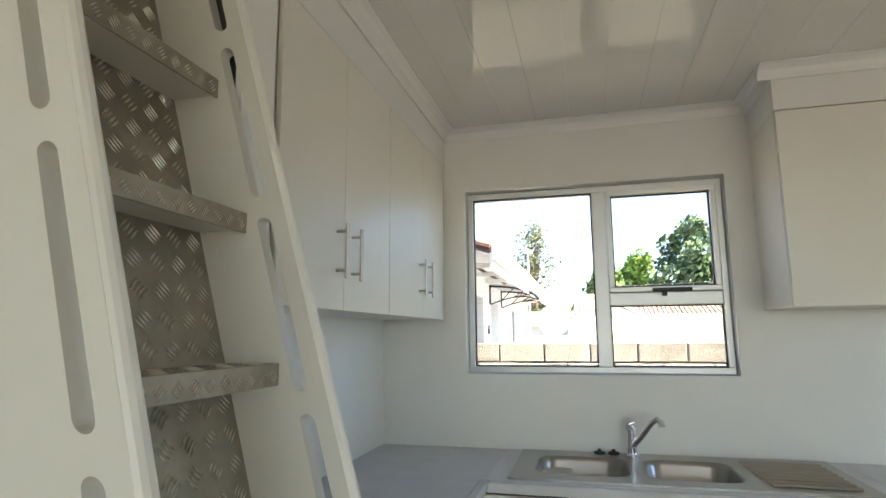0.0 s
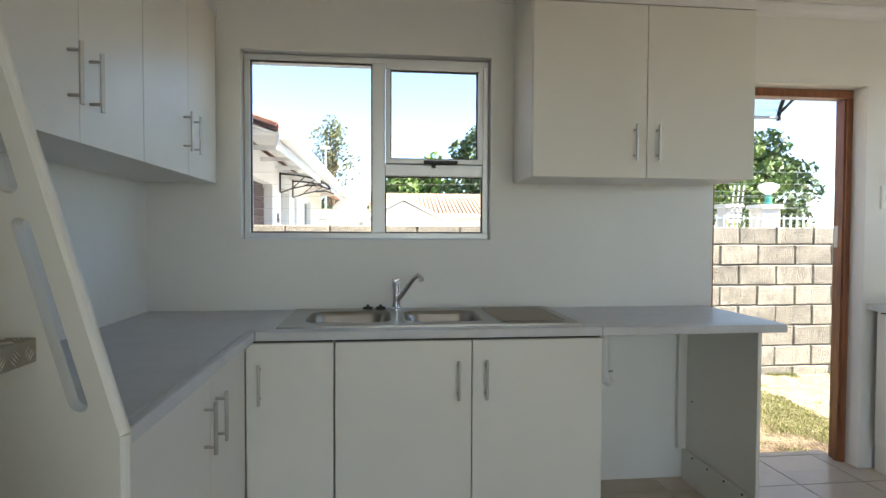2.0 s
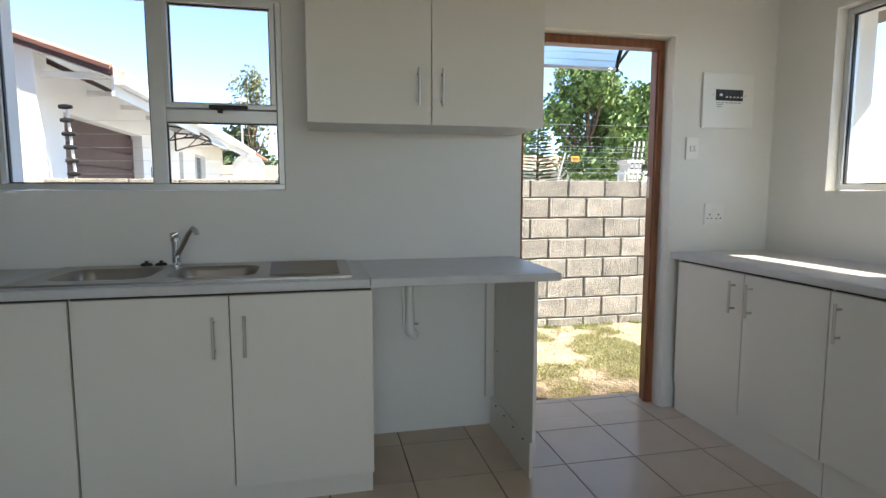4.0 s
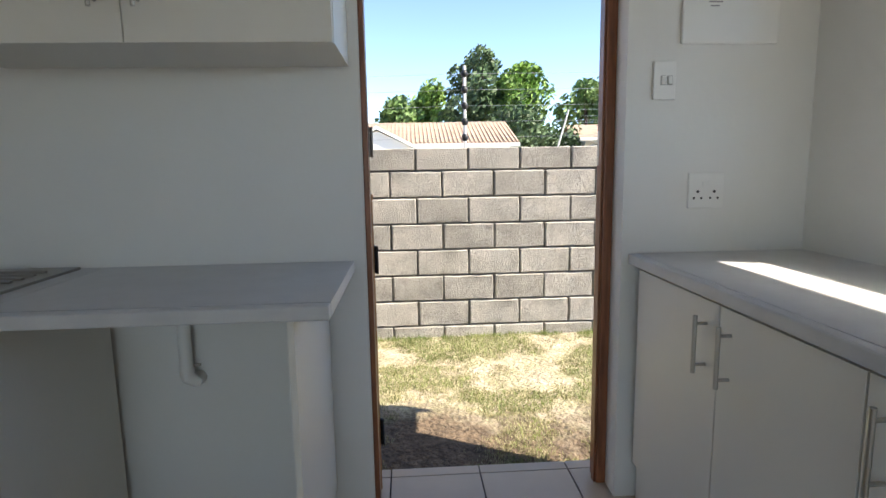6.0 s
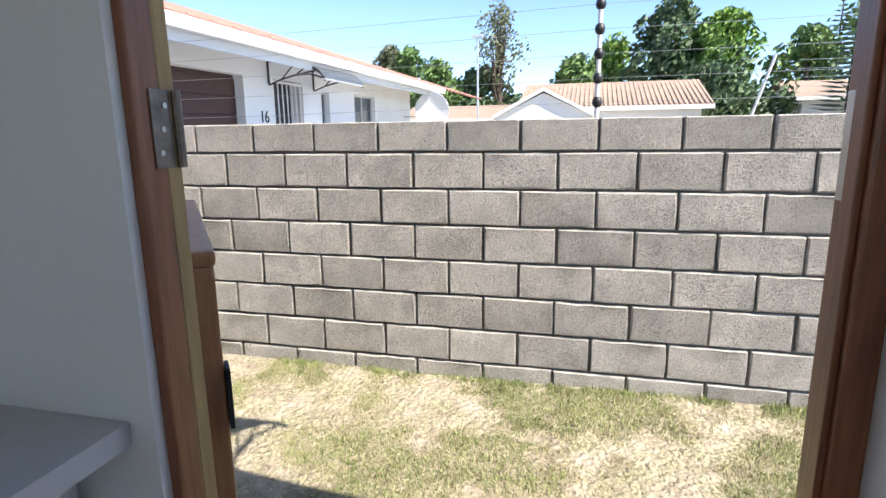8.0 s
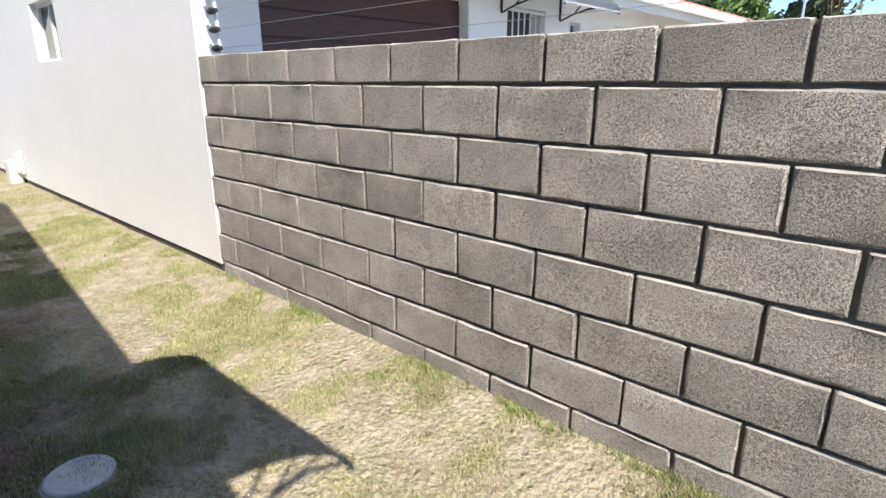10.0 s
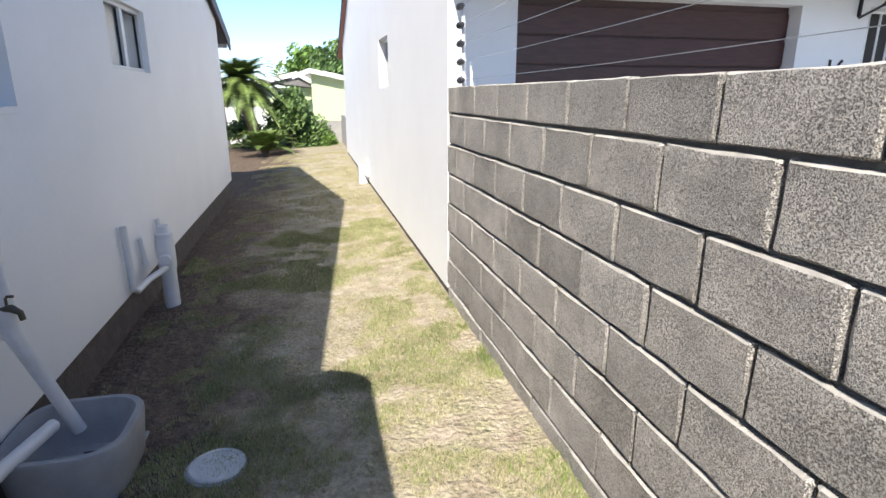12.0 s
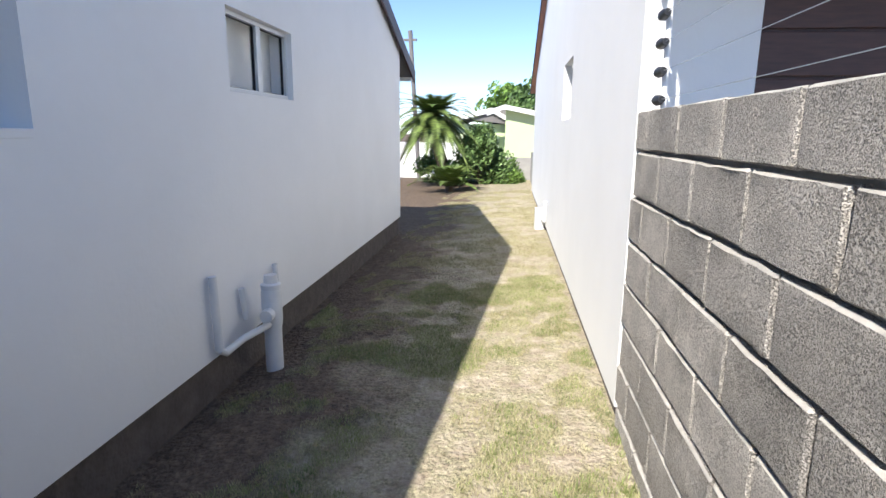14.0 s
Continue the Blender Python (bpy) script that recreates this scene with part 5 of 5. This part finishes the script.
prism(bm, [(4.3, 1.98), (4.9, 2.2), (11, 1.0), (11, 0.82), (4.9, 2.04), (4.3, 1.82)], "X", -18.2, -17.9)
part("wing_fascia", bm, M_WHITEPAINT, lh, "white gable fascia")
bm = empty_bm()
prism(bm, [(3.6, 1.7), (4.9, 2.18), (11, 0.9)], "X", -24, -18.7)
part("roof", bm, M_ROOFGREY, lh, "grey roof")
part("garage_door", B((-18.99, 3.2, -0.4), (-18.96, 4.75, 1.15)), mat("sage_door", (0.45, 0.52, 0.36), 0.6), lh, "sage green door")
structure("boundary_pale", B((-17.2, 1.2, -0.5), (-17.0, 3.5, 0.9)), M_PLASTER_NEXT, "pale boundary wall")
tp_ = thing("telephone_pole", (-16, 2.45, -0.4), "tall grey wooden telephone pole behind the palm", "pole")
part("pole", T([(-16, 2.25, -0.5), (-16, 1.95, 4.3)], 0.07, 10), M_ROOFGREY, tp_)
part("crossbar", B((-16.05, 1.75, 4.0), (-15.95, 2.15, 4.06)), M_ROOFGREY, tp_)

# ---- plants ----
M_BARK = mat("bark", (0.16, 0.12, 0.09), 0.95, noise_scale=6, amount=0.25, bump=0.8, bump_scale=25, bump_dist=0.02)


def leaf_mat(name, c, c2):
    return mat(name, c, 0.6, noise_scale=1.2, color2=c2, island=0.4)


M_LEAF = leaf_mat("green_leaves", (0.15, 0.24, 0.07), (0.08, 0.15, 0.045))
M_LEAF_BRIGHT = leaf_mat("bright_leaves", (0.20, 0.33, 0.06), (0.12, 0.22, 0.05))
M_LEAF_DARK = leaf_mat("dark_leaves", (0.09, 0.15, 0.06), (0.05, 0.09, 0.04))
M_LEAF_OLIVE = leaf_mat("olive_leaves", (0.17, 0.19, 0.10), (0.10, 0.12, 0.06))
M_PALM = leaf_mat("palm_leaves", (0.16, 0.22, 0.05), (0.09, 0.14, 0.035))


def tree(name, base, height, spread, material, label, leaf=0.16, count=2600, low=0.25, airy=1.0, seed=1, clumps=26):
    r = np.random.default_rng(seed)
    count, clumps = int(count * 1.7), int(clumps * 1.3)
    t = thing(name, base, label, "tree")
    b = Vector(base)
    bm = empty_bm()
    tube(bm, [b, b + Vector((spread * 0.03, 0, height * 0.35)), b + Vector((-spread * 0.03, 0, height * 0.9))], [height * 0.03, height * 0.022, height * 0.006], 8)
    centres = []
    for k in range(clumps):
        h = low + (1 - low) * r.uniform(0.05, 1.0)
        w = math.sin(math.pi * min(1, max(0.12, (h - low) / (1 - low) * 0.85 + 0.12))) ** 0.7
        a = r.uniform(0, 6.28)
        rad = spread * 0.5 * w * r.uniform(0.35, 1.0)
        c = b + Vector((rad * math.cos(a), rad * math.sin(a), height * h))
        centres.append((c, spread * r.uniform(0.13, 0.24)))
        if k % 2 == 0:
            tube(bm, [b + Vector((0, 0, height * h * 0.55)), b.lerp(c, 0.6) + Vector((0, 0, height * h * 0.15)), c], [height * 0.011, height * 0.007, height * 0.003], 5)
    part("trunk", bm, M_BARK, t)
    verts, faces = [], []
    o = b
    for i in range(count):
        c, rad = centres[r.integers(len(centres))]
        d = Vector(r.normal(size=3))
        d = d.normalized() * rad * (r.uniform(0.3, 1.0) ** 0.5) * airy
        p = c + d - o
        n = Vector(r.normal(size=3)).normalized()
        u = n.orthogonal().normalized()
        v = n.cross(u)
        s = leaf * r.uniform(0.6, 1.45)
        q = len(verts)
        verts += [tuple(p - u * s), tuple(p - v * s * 0.45), tuple(p + u * s), tuple(p + v * s * 0.5)]
        faces.append((q, q + 1, q + 2, q + 3))
    cr = new("crown", bulk("crown", verts, faces, material))
    cr.parent = t
    ORIGIN[cr] = b
    return t


tree("tree", (-10.6, 42, 0), 6.9, 3.6, M_LEAF_OLIVE, "broad olive tree behind the tiled roofs", 0.2, 2200, 0.2, 1.0, 1)
tree("tree", (-8.6, 40, 0), 6.6, 2.4, M_LEAF, "narrow green tree behind the tiled roofs", 0.18, 2000, 0.25, 1.0, 2)
tree("tree", (-6.6, 40, 0), 5.4, 3.4, M_LEAF, "round green tree behind the tiled roofs", 0.18, 2400, 0.2, 1.0, 3)
tree("tree", (-3.8, 42, 0), 5.0, 4.6, M_LEAF_DARK, "dark low tree around a thin gum tree", 0.2, 2800, 0.15, 1.0, 4)
tree("gum_tree", (-2.8, 41, 0), 9.2, 3.0, M_LEAF_OLIVE, "tall thin gum tree with sparse grey-green leaves", 0.13, 900, 0.5, 1.3, 5, 34)
tree("tree", (2.2, 42, 0), 5.5, 4.2, M_LEAF, "leafy green tree behind the tiled house", 0.2, 2800, 0.15, 1.0, 6)
tree("tree", (4.6, 43, 0), 6.6, 4.0, M_LEAF_BRIGHT, "bright green leafy tree behind the tiled house", 0.2, 2800, 0.15, 1.0, 7)
tree("tree", (8.0, 40, 0), 8.3, 5.6, M_LEAF_DARK, "tall dark green tree behind the tiled house", 0.2, 3600, 0.2, 1.0, 8)
tree("tree", (10.2, 39, 0), 7.6, 4.2, M_LEAF_BRIGHT, "tall bright green tree behind the tiled house", 0.2, 3600, 0.15, 1.0, 9)
tree("bush", (9.2, 33, 0), 4.0, 5.5, M_LEAF_DARK, "wide dark green bush beside the tiled house", 0.16, 3600, 0.1, 1.0, 10)
tree("tree", (14.5, 38, 0), 6.0, 4.5, M_LEAF, "green tree beyond the fence", 0.2, 2600, 0.15, 1.0, 11)
tree("tree", (12.7, 22.5, 0), 6.3, 4.2, M_LEAF, "dense dark green tree in front of a pine", 0.12, 5200, 0.28, 1.0, 12, 40)
tree("tree", (16.0, 24, 0), 5.6, 4.0, M_LEAF, "leafy green tree behind the gate pillars", 0.14, 3600, 0.2, 1.0, 13)
tree("tree", (19.5, 26, 0), 5.6, 4.6, M_LEAF_DARK, "dark green tree behind the gate pillars", 0.16, 3200, 0.2, 1.0, 14)
tree("tree", (-27, 6.5, 0), 3.4, 4.0, M_LEAF, "green tree behind the lime green house", 0.14, 2600, 0.2, 1.0, 15)
tree("tree", (-28, 10, 0), 3.9, 5.0, M_LEAF_OLIVE, "olive green tree behind the lime green house", 0.14, 2400, 0.2, 1.0, 16)
tree("tree", (-28, 4.6, 0), 3.7, 2.5, M_LEAF_BRIGHT, "bright green treetop behind the lime green house", 0.12, 1600, 0.2, 1.0, 17)


def conifer(name, base, height, spread, label, seed=1):
    r = np.random.default_rng(seed)
    b = Vector(base)
    t = thing(name, base, label, "tree")
    part("trunk", T([b, b + Vector((0, 0, height))], [height * 0.018, height * 0.003], 8), M_BARK, t)
    bm = empty_bm()
    n = 26
    for k in range(n):
        z = height * (0.18 + 0.8 * k / n)
        L = spread * 0.5 * (1 - k / n) ** 0.8 * 1.0
        for j in range(7):
            a = j * 0.9 + k * 0.55
            d = Vector((math.cos(a), math.sin(a), 0.12))
            p0, p1 = b + Vector((0, 0, z)), b + Vector((0, 0, z)) + d * L
            side = Vector((-d.y, d.x, 0)) * L * 0.13
            vs = [bm.verts.new(q) for q in (p0, p0.lerp(p1, 0.5) + side + Vector((0, 0, -0.05)), p1, p0.lerp(p1, 0.5) - side + Vector((0, 0, 0.05)))]
            bm.faces.new(vs)
    part("crown", bm, M_LEAF_DARK, t)
    return t


conifer("pine_tree", (13.5, 30, 0), 6.2, 3.2, "dark tiered pine tree beyond the wall", 3)
conifer("pine_tree", (16.5, 40, 0), 8.5, 4.2, "tall tiered pine tree on the skyline", 4)
conifer("pine_tree", (-25, 8.2, 0), 6.8, 2.4, "dark pine tree behind the white house", 5)


def frond(bm, root, direction, length, droop, leaflets, width):
    d = Vector(direction).normalized()
    up = Vector((0, 0, 1))
    side = d.cross(up).normalized()
    prev = Vector(root)
    for k in range(1, leaflets + 1):
        t = k / leaflets
        p = Vector(root) + d * length * t + up * (-droop * length * t * t)
        for s in (-1, 1):
            tip = p + side * s * width * math.sin(math.pi * min(1, t * 0.9 + 0.12)) + d * width * 0.35 + up * (-0.15 * width)
            w = (p - prev) * 0.42
            vs = [bm.verts.new(q) for q in (p - w * 1.5, p + w * 1.5, tip)]
            bm.faces.new(vs)
        prev = p
    return p


palm = thing("palm_tree", (-14.0, 3.5, -0.3), "leaning date palm with a rough trunk in a garden bed", "palm")
part("trunk", T([(-14.0, 3.7, -0.5), (-14.05, 3.25, 0.3), (-14.0, 3.02, 1.0), (-14.0, 2.95, 1.7)], [0.21, 0.17, 0.15, 0.18], 12), M_BARK, palm)
r = np.random.default_rng(3)
for k in range(64):
    a = k * 2.399
    el = 1.25 - 1.75 * (k / 64)
    bm = empty_bm()
    frond(bm, (-14.0, 2.95, 1.72), (math.cos(a), math.sin(a), el), 1.2 + 0.3 * r.uniform(), 0.35 + 0.35 * (k / 64), 36, 0.3)
    part("frond", bm, M_PALM, palm)
cy = thing("cycad", (-12.4, 3.6, -0.3), "low bright green cycad with stiff arching leaves", "cycad")
part("stem", T([(-12.4, 3.6, -0.4), (-12.4, 3.6, -0.12)], 0.1, 8), M_BARK, cy)
for k in range(38):
    a = k * 2.399
    bm = empty_bm()
    frond(bm, (-12.4, 3.6, -0.15), (math.cos(a), math.sin(a), 2.4 - 1.9 * k / 38), 1.25, 0.5, 28, 0.2)
    part("frond", bm, M_PALM, cy)
tree("shrub", (-14.3, 4.25, -0.45), 1.65, 1.8, M_LEAF, "dense dark green garden shrub", 0.06, 4200, 0.05, 1.0, 21, 30)
tree("shrub", (-14.4, 5.2, -0.45), 0.7, 1.0, M_LEAF_BRIGHT, "low leafy creeper against the garden wall", 0.045, 1500, 0.05, 1.0, 22, 14)
tree("shrub", (-15.2, 2.9, -0.4), 0.9, 1.2, M_LEAF, "low green shrub behind the palm", 0.06, 1200, 0.05, 1.0, 23, 14)
ag = thing("aloe", (8.35, 11.6, -0.1), "spiky yellow-green aloe above the wall", "plant")
for k in range(18):
    a = k * 2.399
    bm = empty_bm()
    tip = Vector((math.cos(a) * 0.35, math.sin(a) * 0.35, 0.25 + 0.3 * (k % 3) / 2))
    root = Vector((8.35, 11.6, 1.2))
    sd = Vector((-math.sin(a), math.cos(a), 0)) * 0.03
    bm.faces.new([bm.verts.new(q) for q in (root - sd, root + sd, root + tip)])
    part("leaf", bm, M_PALM, ag)
part("stem", T([(8.35, 11.6, -0.3), (8.35, 11.6, 1.2)], 0.05, 8), M_BARK, ag)

# gate pillars, palisade, lamp
M_PILLAR = mat("pillar_plaster", (0.62, 0.60, 0.57), 0.85, noise_scale=4, amount=0.06)
for px_, w_ in ((8.45 + 0.35, 0.36), (9.72, 0.46)):
    g = thing("gate_pillar", (px_, 12.6, -0.3), "pale plastered gate pillar with a stepped cap", "pillar", "gate pillars")
    part("shaft", B((px_ - w_ / 2, 12.4, -0.3), (px_ + w_ / 2, 12.4 + w_, 1.86), 0.01), M_PILLAR, g)
    part("cap", B((px_ - w_ / 2 - 0.05, 12.35, 1.86), (px_ + w_ / 2 + 0.05, 12.45 + w_, 1.96), 0.02), M_PILLAR, g)
lp = thing("garden_lamp", (9.8, 12.6, 1.96), "white bowl lamp on a green stem on the gate pillar", "lamp")
part("stem", T([(9.8, 12.62, 1.96), (9.8, 12.62, 2.2)], [0.09, 0.05], 12), mat("green_lamp_stem", (0.05, 0.35, 0.27), 0.4), lp)
part("shade", lathe(empty_bm(), (9.8, 12.62, 2.2), [(0.05, 0), (0.17, 0.08), (0.23, 0.17), (0.22, 0.22), (0.10, 0.27)], 20), M_WHITEPLASTIC, lp, "white bowl shade", smooth=True)
pf = thing("palisade_fence", (10, 12.2, -0.2), "light grey steel palisade fence between the pillars", "fence")
part("rail", B((8.2, 12.2, 1.62), (14, 12.23, 1.66)), M_ALU, pf)
for k in range(36):
    x = 8.25 + k * 0.16
    part("paling", B((x, 12.17, -0.3), (x + 0.035, 12.199, 1.70)), M_ALU, pf)
for k in range(3):
    x = 8.42 + k * 0.11
    f = thing("fence_post", (x, 12.0, 1.38), "slanting white electric fence post with insulators on the far wall", "electric fence post", "far fence posts")
    part("post", T([(x, 12.0, 1.2), (x + 0.13, 12.0, 2.35)], 0.018, 6), M_WHITEPAINT, f)
    for j in range(7):
        z = 1.5 + j * 0.12
        part("insulator", T([(x + 0.11 * (z - 1.2) - 0.03, 11.97, z), (x + 0.11 * (z - 1.2) + 0.03, 11.97, z)], 0.014, 6), M_BLACK, f)
for j in range(7):
    z = 1.5 + j * 0.12
    wr = thing("fence_wire", (10, 12.0, z), "thin steel electric fence wire above the far wall", "wire", "far fence wires")
    part("wire", T([(6.0, 12.0, z), (10.0, 12.0, z - 0.01), (15, 12.0, z)], 0.003, 4), M_WIRE, wr)
sg = thing("warning_sign", (7.0, 12.0, 1.9), "small orange-yellow warning sign on the fence wires", "sign")
part("plate", B((7.0 + 0.0, 11.985, 1.88), (7.19, 11.99, 2.0)), mat("orange_sign", (0.85, 0.38, 0.03), 0.5), sg)
bm = empty_bm()
for k in range(2):
    box(bm, (7.03, 11.98, 1.91 + k * 0.035), (7.16, 11.984, 1.925 + k * 0.035))
part("print", bm, M_SHADE_DARK, sg)
lpole = thing("street_lamp", (-2.1, 30, 0), "thin grey street lamp pole behind the houses", "street lamp")
part("pole", T([(-2.1, 30, 0), (-2.1, 30, 5.6)], 0.05, 8), M_ALU, lpole)
part("head", B((-2.35, 29.9, 5.6), (-1.85, 30.1, 5.75), 0.03), M_ALU, lpole)
# distant houses seen through the side window
h, s = gable_house("brick_house", 34, 46, 4, 12, 2.0, 3.3, "Y", M_PLASTER_NEXT, M_ROOFRED, "distant pale house with a red roof")
structure("backdrop_ridge", B((-160, 150, -2), (160, 151, 3.2)), M_LEAF_DARK, "low dark wooded ridge on the horizon")

# ---- repeated pieces ----
# floor tiles
P_TILE, TX, TY = 0.352, 2.982, 3.080
floor_ob = bpy.data.objects["floor"]
thr = bpy.data.objects["threshold"]
tile_me = {}


def tile_mesh(w, d):
    key = (round(w, 3), round(d, 3))
    if key not in tile_me:
        tile_me[key] = link_mesh("tile", B((0, 0, -0.006), (w, d, 0.0), 0.0012), M_TILE)
    return tile_me[key]


i0, i1 = int((XW - TX) / P_TILE) - 1, int((XE - TX) / P_TILE) + 1
j0, j1 = int((YS - TY) / P_TILE) - 1, int((YO - TY) / P_TILE) + 1
GR = 0.0028
for j in range(j0, j1 + 1):
    for i in range(i0, i1 + 1):
        xa, xb = TX + i * P_TILE + GR, TX + (i + 1) * P_TILE - GR
        ya, yb = TY + j * P_TILE + GR, TY + (j + 1) * P_TILE - GR
        if ya < YI:
            xa, xb = max(xa, XW), min(xb, XE)
            yb = min(yb, YI) if not (xb > DOOR[0] and xa < DOOR[1]) else min(yb, YI)
            ya = max(ya, YS)
            if xb - xa > 0.02 and yb - ya > 0.02:
                o = new("tile", tile_mesh(xb - xa, yb - ya))
                o.location = (xa, ya, 0.0)
                o.parent = floor_ob
        ya2, yb2 = max(TY + j * P_TILE + GR, YI), min(TY + (j + 1) * P_TILE - GR, YO)
        xa2, xb2 = max(xa, DOOR[0]), min(xb, DOOR[1])
        if yb2 - ya2 > 0.02 and xb2 - xa2 > 0.02:
            o = new("tile", tile_mesh(xb2 - xa2, yb2 - ya2))
            o.location = (xa2, ya2, 0.0)
            o.parent = thr

# block wall
bw = structure("wall_block", B((-0.645, 5.697, -0.45), (9.0, 5.81, 1.335)), M_MORTAR, "grey boundary wall of rough concrete blocks")
BL, BH, BX = 0.40, 0.2035, 1.586
rb = np.random.default_rng(11)


def block_mesh(w, h, seed, smoothness):
    """A rough-faced block: a small grid on its front with worn, uneven edges."""
    r = np.random.default_rng(seed)
    bm = empty_bm()
    nx = 6 if w > 0.25 else 4
    us = [0, 0.016, 0.032] + [0.018 + 0.964 * k / (nx - 2) for k in range(1, nx - 2)] + [0.968, 0.984, 1]
    zs_ = [0, 0.032, 0.064, 0.5, 0.936, 0.968, 1]
    grid = []
    for a, v in enumerate(zs_):
        row = []
        for b_, u in enumerate(us):
            edge = a in (0, len(zs_) - 1) or b_ in (0, len(us) - 1)
            y = (0.009 if edge else 0.0) + r.normal() * 0.0012 * smoothness
            jx, jz = r.normal() * 0.0018 * smoothness, r.normal() * 0.0020 * smoothness
            row.append(bm.verts.new((u * w + jx, y, v * h + jz)))
        grid.append(row)
    for a in range(len(zs_) - 1):
        for b_ in range(len(us) - 1):
            bm.faces.new((grid[a][b_], grid[a][b_ + 1], grid[a + 1][b_ + 1], grid[a + 1][b_]))
    rim = [grid[0][k] for k in range(len(us))] + [grid[a][-1] for a in range(1, len(zs_))] + [grid[-1][k] for k in range(len(us) - 2, -1, -1)] + [grid[a][0] for a in range(len(zs_) - 2, 0, -1)]
    back = [bm.verts.new((v.co.x, 0.03, v.co.z)) for v in rim]
    for k in range(len(rim)):
        q = (k + 1) % len(rim)
        bm.faces.new((rim[k], back[k], back[q], rim[q]))
    bmesh.ops.recalc_face_normals(bm, faces=bm.faces)
    me = link_mesh("block", bm, M_BLOCK, True)
    me.materials.append(M_LIT_SLURRY)
    cols = len(us) - 1
    # top and left rims carry the smear and the painted-in edge light
    for p in me.polygons[:cols * (len(zs_) - 1)]:
        if p.index // cols == len(zs_) - 2 or p.index % cols == 0:
            p.material_index = 1
    return me


variants = {}
for course in range(9):
    h = BH - 0.014 if course else 0.162
    z0 = 1.172 - BH * course + 0.007
    off = 0 if course % 2 == 0 else BL / 2
    n0 = int(math.floor((-0.64 - BX - off) / BL))
    for n in range(n0, 20):
        xa = BX + off + n * BL + 0.006 + rb.normal() * 0.002
        xb = xa + BL - 0.013
        xa = max(xa, -0.645)
        if xb - xa < 0.05 or xb > 9.0:
            continue
        full = xb - xa > BL - 0.02
        key = (full, int(rb.integers(6)), course == 0) if full else (round(xb - xa, 2), 0, course == 0)
        if key not in variants:
            variants[key] = block_mesh(BL - 0.013 if full else xb - xa, h, len(variants) + 5, 0.6 if course == 0 else 1.0)
        o = new("block", variants[key])
        o.location = (xa, 5.67 + rb.normal() * 0.002, z0)
        o.rotation_euler = (0, rb.normal() * 0.003, 0)
        o.parent = bw

# plinth bricks
pb = bpy.data.objects["plinth"]
brick_me = [link_mesh("brick", B((0, 0, 0), (0.212, 0.05, 0.062), 0.006), M_BRICK) for _ in range(1)]
for course in range(3):
    for n in range(48):
        x = HW + 0.03 + n * 0.224 + (0.11 if course % 2 else 0)
        if x + 0.22 > HE:
            continue
        o = new("brick", brick_me[0])
        o.location = (x, YO - 0.062 + rb.normal() * 0.006, -0.094 - course * 0.074)
        o.rotation_euler = (0, rb.normal() * 0.012, rb.normal() * 0.01)
        o.parent = pb
